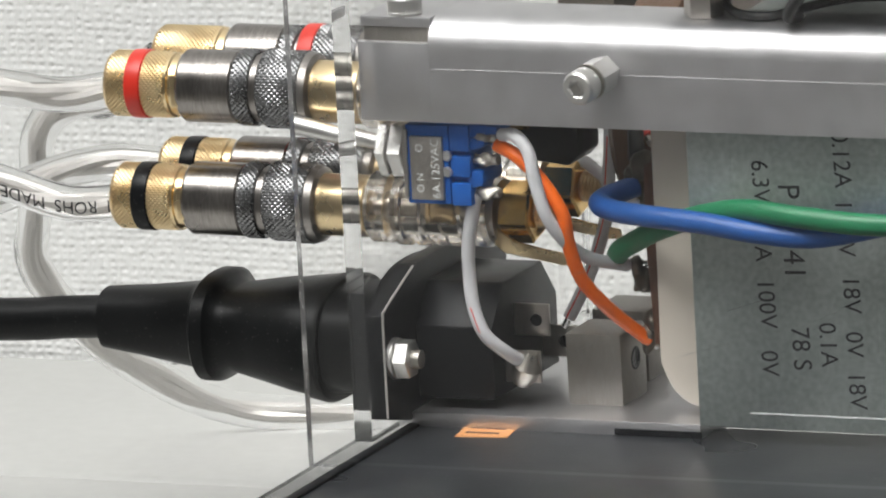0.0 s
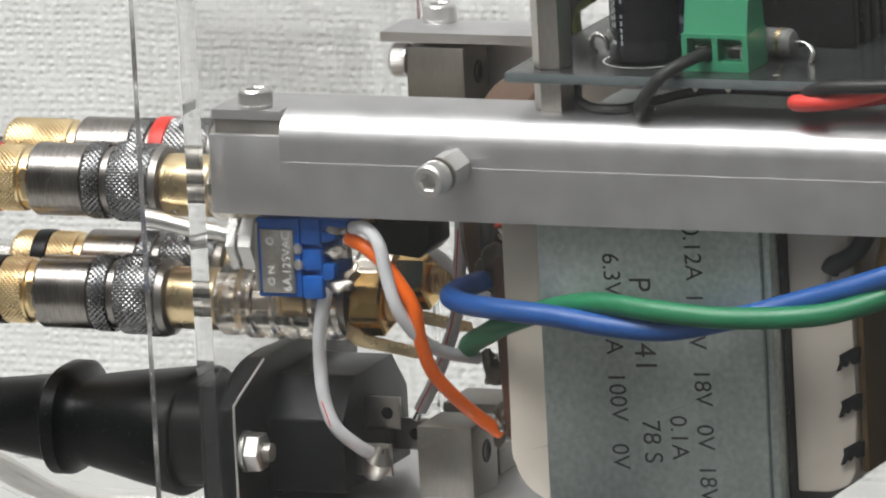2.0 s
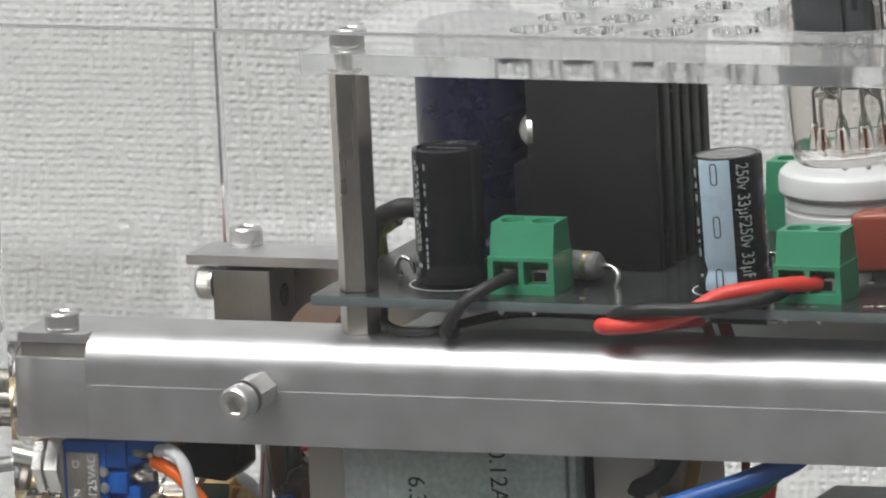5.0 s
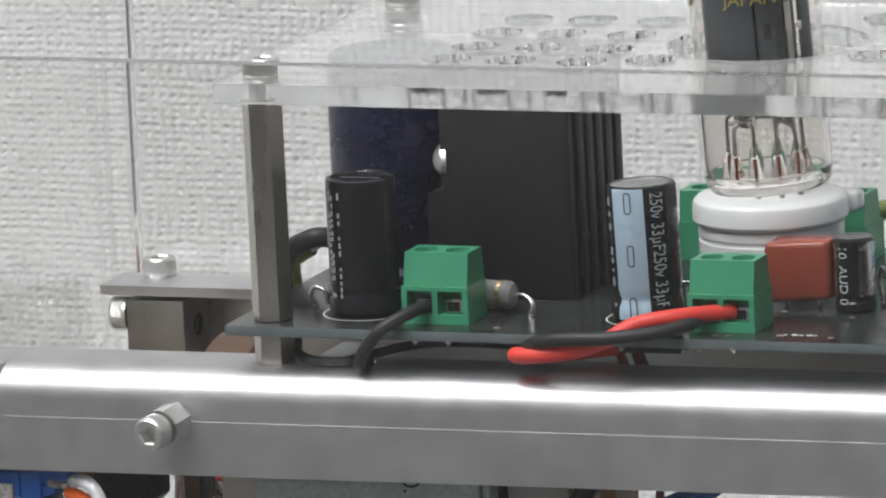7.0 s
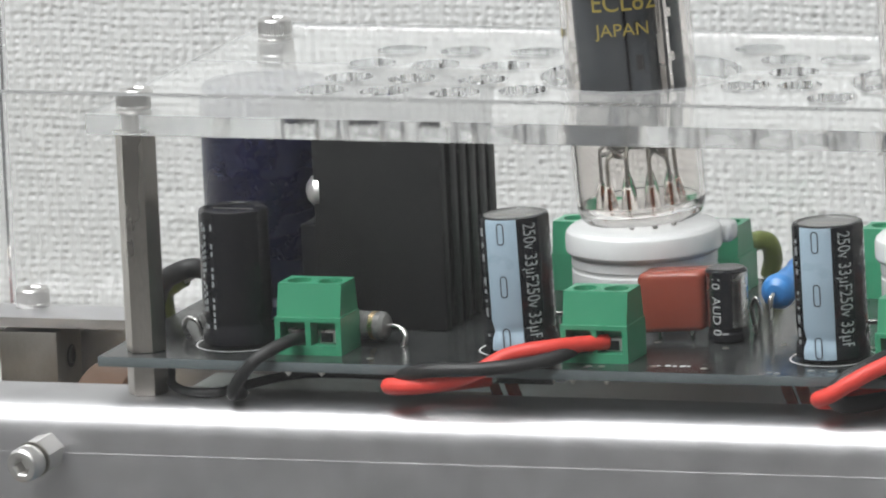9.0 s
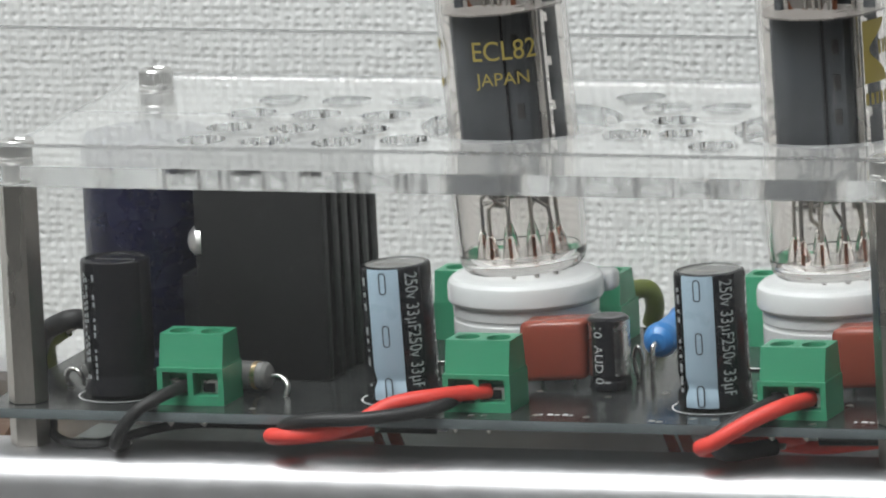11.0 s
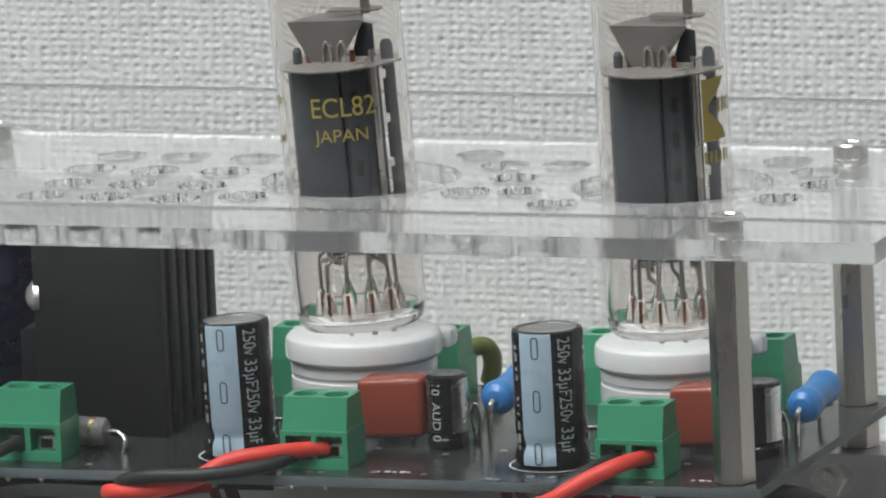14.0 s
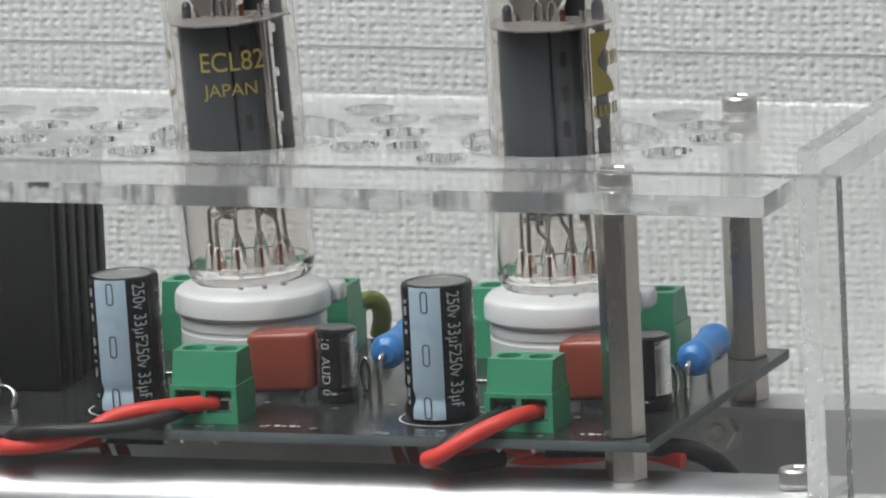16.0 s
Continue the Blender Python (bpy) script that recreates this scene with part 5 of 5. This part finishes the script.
def mains():
    s = thing("mains_inlet", (5, 22, -56), "black plastic mains inlet with soldered tabs on the clear sheet", "mains inlet")
    yc, zc = 23.0, -55.4
    fl = [(yc - 26.5, zc - 8.8), (yc - 26.5, zc + 8.0), (yc - 13, zc + 13.4), (yc + 14, zc + 13.4), (yc + 25, zc + 8), (yc + 25, zc - 8), (yc + 14, zc - 11.8), (yc - 14, zc - 11.8)]
    part("flange", prism(fl, "x", 0.5, 3.4, 0.35), BLACK_PL, s)
    bd = [(yc - 13.6, zc - 8.2), (yc - 13.6, zc + 3.5), (yc - 8, zc + 9.8), (yc + 8, zc + 9.8), (yc + 13.6, zc + 3.5), (yc + 13.6, zc - 8.2)]
    part("body", prism(bd, "x", 3.4, 16.6, 0.4), BLACK_PL, s)
    # Bright thread standing in for the highlight on the flange's bevelled edge.
    part("edge_highlight", wire([(3.45, yc - 26.4, zc - 8.6), (3.45, yc - 26.4, zc), (3.45, yc - 26.3, zc + 7.6), (3.45, yc - 25.4, zc + 8.8), (3.45, yc - 19, zc + 11.2), (3.45, yc - 13.4, zc + 13.2)], 0.2, 10), STRAND, s, "highlight along the flange edge, modelled as a bright thread")
    part("throat", box(-2.58, 0.38, yc - 13.6, yc + 13.6, zc - 9.6, zc + 9.6, 0.3), BLACK_PL, s)
    part("seat", loft([oval(yc, zc, -5.6, 16, 11.4), oval(yc, zc, -2.7, 16.5, 11.8)]), BLACK_PL, s)
    for y, z in ((yc - 8.5, zc - 3.6), (yc - 4, zc + 3.0), (yc + 7, zc - 3.0)):
        part("tab", box(16.5, 22.6, y - 0.4, y + 0.4, z - 2.6, z + 2.6, 0.2), NICKEL, s, "flat metal tab")
        # Black disc on the uncut tab, painting the dark of its hole.
        part("tab_hole_disc", lathe([(0, 0.02), (1.0, 0.02), (1.0, -0.1)], (20.4, y - 0.41, z), (0, -1, 0), 18), BLACK_PL, s)
    part("solder_blob", lathe([(0, -3.0), (1.5, -2.5), (2.3, -0.8), (2.4, 0.8), (1.3, 2.2), (0.8, 3.4), (0, 3.6)], (20.2, yc - 9.2, zc - 4.0), (0.5, -0.2, 1), 20), SOLDER, s, "lump of solder")
    part("solder_blob", lathe([(0, -2.2), (1.6, -1.8), (2.2, 0), (1.2, 1.8), (0, 2.2)], (24.0, yc + 6.4, zc - 2.6), (0, 0, 1), 16), SOLDER, s, "lump of solder")
    n = thing("hex_nut", (3.5, 0.2, -55.0), "steel hex nut and washers on the mains inlet", "nut")
    part("washer", lathe([(1.6, 3.45), (3.3, 3.45), (3.3, 4.3), (1.6, 4.3), (1.6, 3.45)], (0, 0.2, -55.0), (1, 0, 0), 28), STEEL, n)
    part("nut_body", hex_rod((4.35, 0.2, -55.0), (6.8, 0.2, -55.0), 5.6), STEEL, n)
    part("thread", rod((0.6, 0.2, -55.0), (8.2, 0.2, -55.0), 1.5, 16), SOLDER, n)
    p = thing("mains_plug", (-30, 22, -57), "black moulded mains connector plugged into the inlet", "plug")
    y, z = 22.4, -56.6
    rings = [oval(y, z + 0.6, -56.9, 4.0, 4.2), oval(y, z + 0.6, -56.5, 4.9, 4.9), oval(y, z + 0.3, -49, 5.6, 5.7), oval(y, z, -40.2, 6.6, 6.9), oval(y, z, -39.0, 7.2, 7.4),
             oval(y + 1, z, -38.3, 10.8, 8.2), oval(y + 1, z, -37.8, 11.6, 8.7), oval(y + 1, z, -35.6, 11.6, 8.7), oval(y + 1, z, -34.9, 10.8, 8.1), oval(y, z - 0.1, -33.9, 9.4, 7.3),
             oval(y, z - 0.1, -32.4, 9.0, 7.0), oval(y, z - 0.3, -28, 10.2, 7.8), oval(y, z - 0.6, -22, 12.2, 8.8), oval(y, z - 0.9, -14.8, 13.4, 9.9), oval(y, z - 0.9, -14.2, 13.0, 9.6),
             oval(y, z - 0.6, -14.1, 11.9, 8.6), oval(y, z - 0.4, -5.0, 11.9, 8.6)]
    part("shell", loft(rings), RUBBER, p, "", True, 44)
    part("cord", wire([(-56.6, y, z + 0.6), (-64, y, z + 0.2), (-75, y, z - 0.6), (-110, y + 2, z - 2)], 3.5, 24), RUBBER, p, "black round mains cord")


toggle_switch()
mains()

lead("orange_wire", [(21.1, 5.0, -20.9), (25.0, 3.4, -22.2), (29.0, 3.2, -25.9), (32.3, 3.4, -31.3), (32.6, 4.6, -36.6), (33.4, 7.0, -42.4), (35.4, 10.6, -47.2), (37.5, 14.0, -50.9), (40.6, 16.5, -54.4)], 1.12, ORANGE_W, "orange insulated wire from switch to transformer")
lead("white_wire", [(22.4, 4.0, -19.0), (25.5, 2.0, -18.6), (27.8, 1.4, -21.0), (28.8, 1.4, -26.0), (30.3, 1.8, -31.5), (32.2, 4.6, -36.2), (34.1, 10.0, -39.9), (37.6, 16.0, -42.2)], 1.05, WHITE_W, "white insulated wire from switch to transformer")
def traced(pts, label, first):
    """A white wire with a thin red line printed along part of it, on the side that faces out."""
    t = lead("white_wire", pts, 1.08, WHITE_W, label)
    part("trace", wire([Vector(p) + Vector((-0.1, -1.0, 0.1)) * 0.95 for p in pts[first:]], 0.17), RED_W, t, "thin red trace")


traced([(17.0, 5.5, -28.7), (15.7, 5.8, -32.9), (14.6, 6.5, -37.7), (14.2, 7.2, -42.5), (14.7, 7.0, -47.8), (16.3, 7.2, -52.2), (18.6, 9.4, -55.4), (19.6, 12.4, -57.4)], "white insulated wire from switch to mains tab", 4)
traced([(30.0, 30, -17), (30.0, 30, -24.5), (29.3, 30, -31.4), (28.8, 30, -37.0), (27.4, 29.4, -42.4), (24.6, 29.4, -49.0), (21.6, 29.3, -54.4)], "white insulated wire with a thin red trace", 1)
lead("white_wire", [(21.0, 34, -29.6), (24.3, 33, -29.8), (27.5, 32, -31.9), (31.6, 30, -34.3), (36, 28, -36)], 1.0, WHITE_W, "white insulated wire behind the terminal posts")
lead("blue_wire", [(39.6, 16.5, -29.4), (37.9, 14.5, -29.9), (36.7, 11.4, -30.1), (36.9, 7.6, -30.4), (40.7, 4.4, -30.7), (47.6, 0.6, -30.4), (57.9, -1.2, -30.8), (68, -2.2, -31.8), (77, -1.6, -32.2), (87.7, 0, -30.3), (97.2, 1.0, -27.8), (107.1, 1.0, -24.9), (114.8, 1.8, -22.4), (120.7, 3.0, -20.4), (124.7, 4.2, -18.8), (128.2, 5.6, -17.2), (132, 8, -14)], 1.75, BLUE_W, "thick blue wire twisted with the green one")
lead("green_wire", [(36.2, 15.5, -40.6), (38.3, 12, -38.8), (42.4, 8, -36.4), (48, 4.2, -33.4), (56.4, 2.6, -30.4), (65, -0.8, -28.5), (75, -3.4, -28.7), (85.5, -4.0, -29.3), (95.1, -3.6, -29.2), (103.6, -2.0, -28.6), (110.7, 0.8, -26.9), (116.1, 3.8, -24.8), (119.6, 6.8, -23.0), (122.4, 9.2, -20.8), (125.4, 11.4, -17.6), (128, 13, -13)], 1.75, GREEN_W, "thick green wire twisted with the blue one")
lead("black_wire", [(100.4, 9, -24.4), (101.0, 9, -23.4), (102.6, 9, -22.7), (104.8, 9, -21.2), (106.6, 9, -18.7), (107.9, 9.4, -15)], 1.55, BLACK_W, "black sleeved wire beside the cream bobbin")
lead("yellow_wire", [(98, 15.4, -33), (101.1, 15, -31), (105.3, 15, -28), (107.3, 15, -23.6), (108.6, 15.2, -18), (109.4, 16, -13)], 1.2, OCHRE_W, "ochre insulated wire beside the cream bobbin")
lead("red_wire", [(122.2, 12, -14), (121.7, 12, -20.8), (120.9, 12, -25.6)], 1.25, RED_W, "dark red wire end with a black sleeve")
lead("black_wire", [(120.9, 12, -25.4), (120.9, 12.2, -27.2), (120.2, 12.4, -29.0)], 0.95, BLACK_W, "black sleeve over the end of the red wire")
s = thing("red_brown_strip", (115.7, 16, -33), "red-brown flat lead beside the metal can", "lead", "flat leads")
part("strip", prism([(114.9, -33), (116.4, -33), (117.0, -17), (115.7, -17)], "y", 15.8, 16.3, 0.05), BRICK, s)
lead("black_wire", [(36.6, 28, -12), (37.0, 24, -20), (38.4, 20, -26)], 1.3, BLACK_W, "black wire soldered to a transformer tag")
lead("red_wire", [(33.5, 26, -16), (36, 25, -20.0), (38.6, 24, -23)], 1.1, RED_W, "red wire soldered to a transformer tag")
r = thing("relay", (24, 24, -22), "black plastic component hanging under the rail", "relay")
part("body", prism([(18.6, -11), (29.4, -11), (29.4, -25.2), (27.6, -27.0), (20.4, -26.2), (18.6, -24)], "y", 18, 27, 0.4), BLACK_PL, r)
woven_wallpaper()
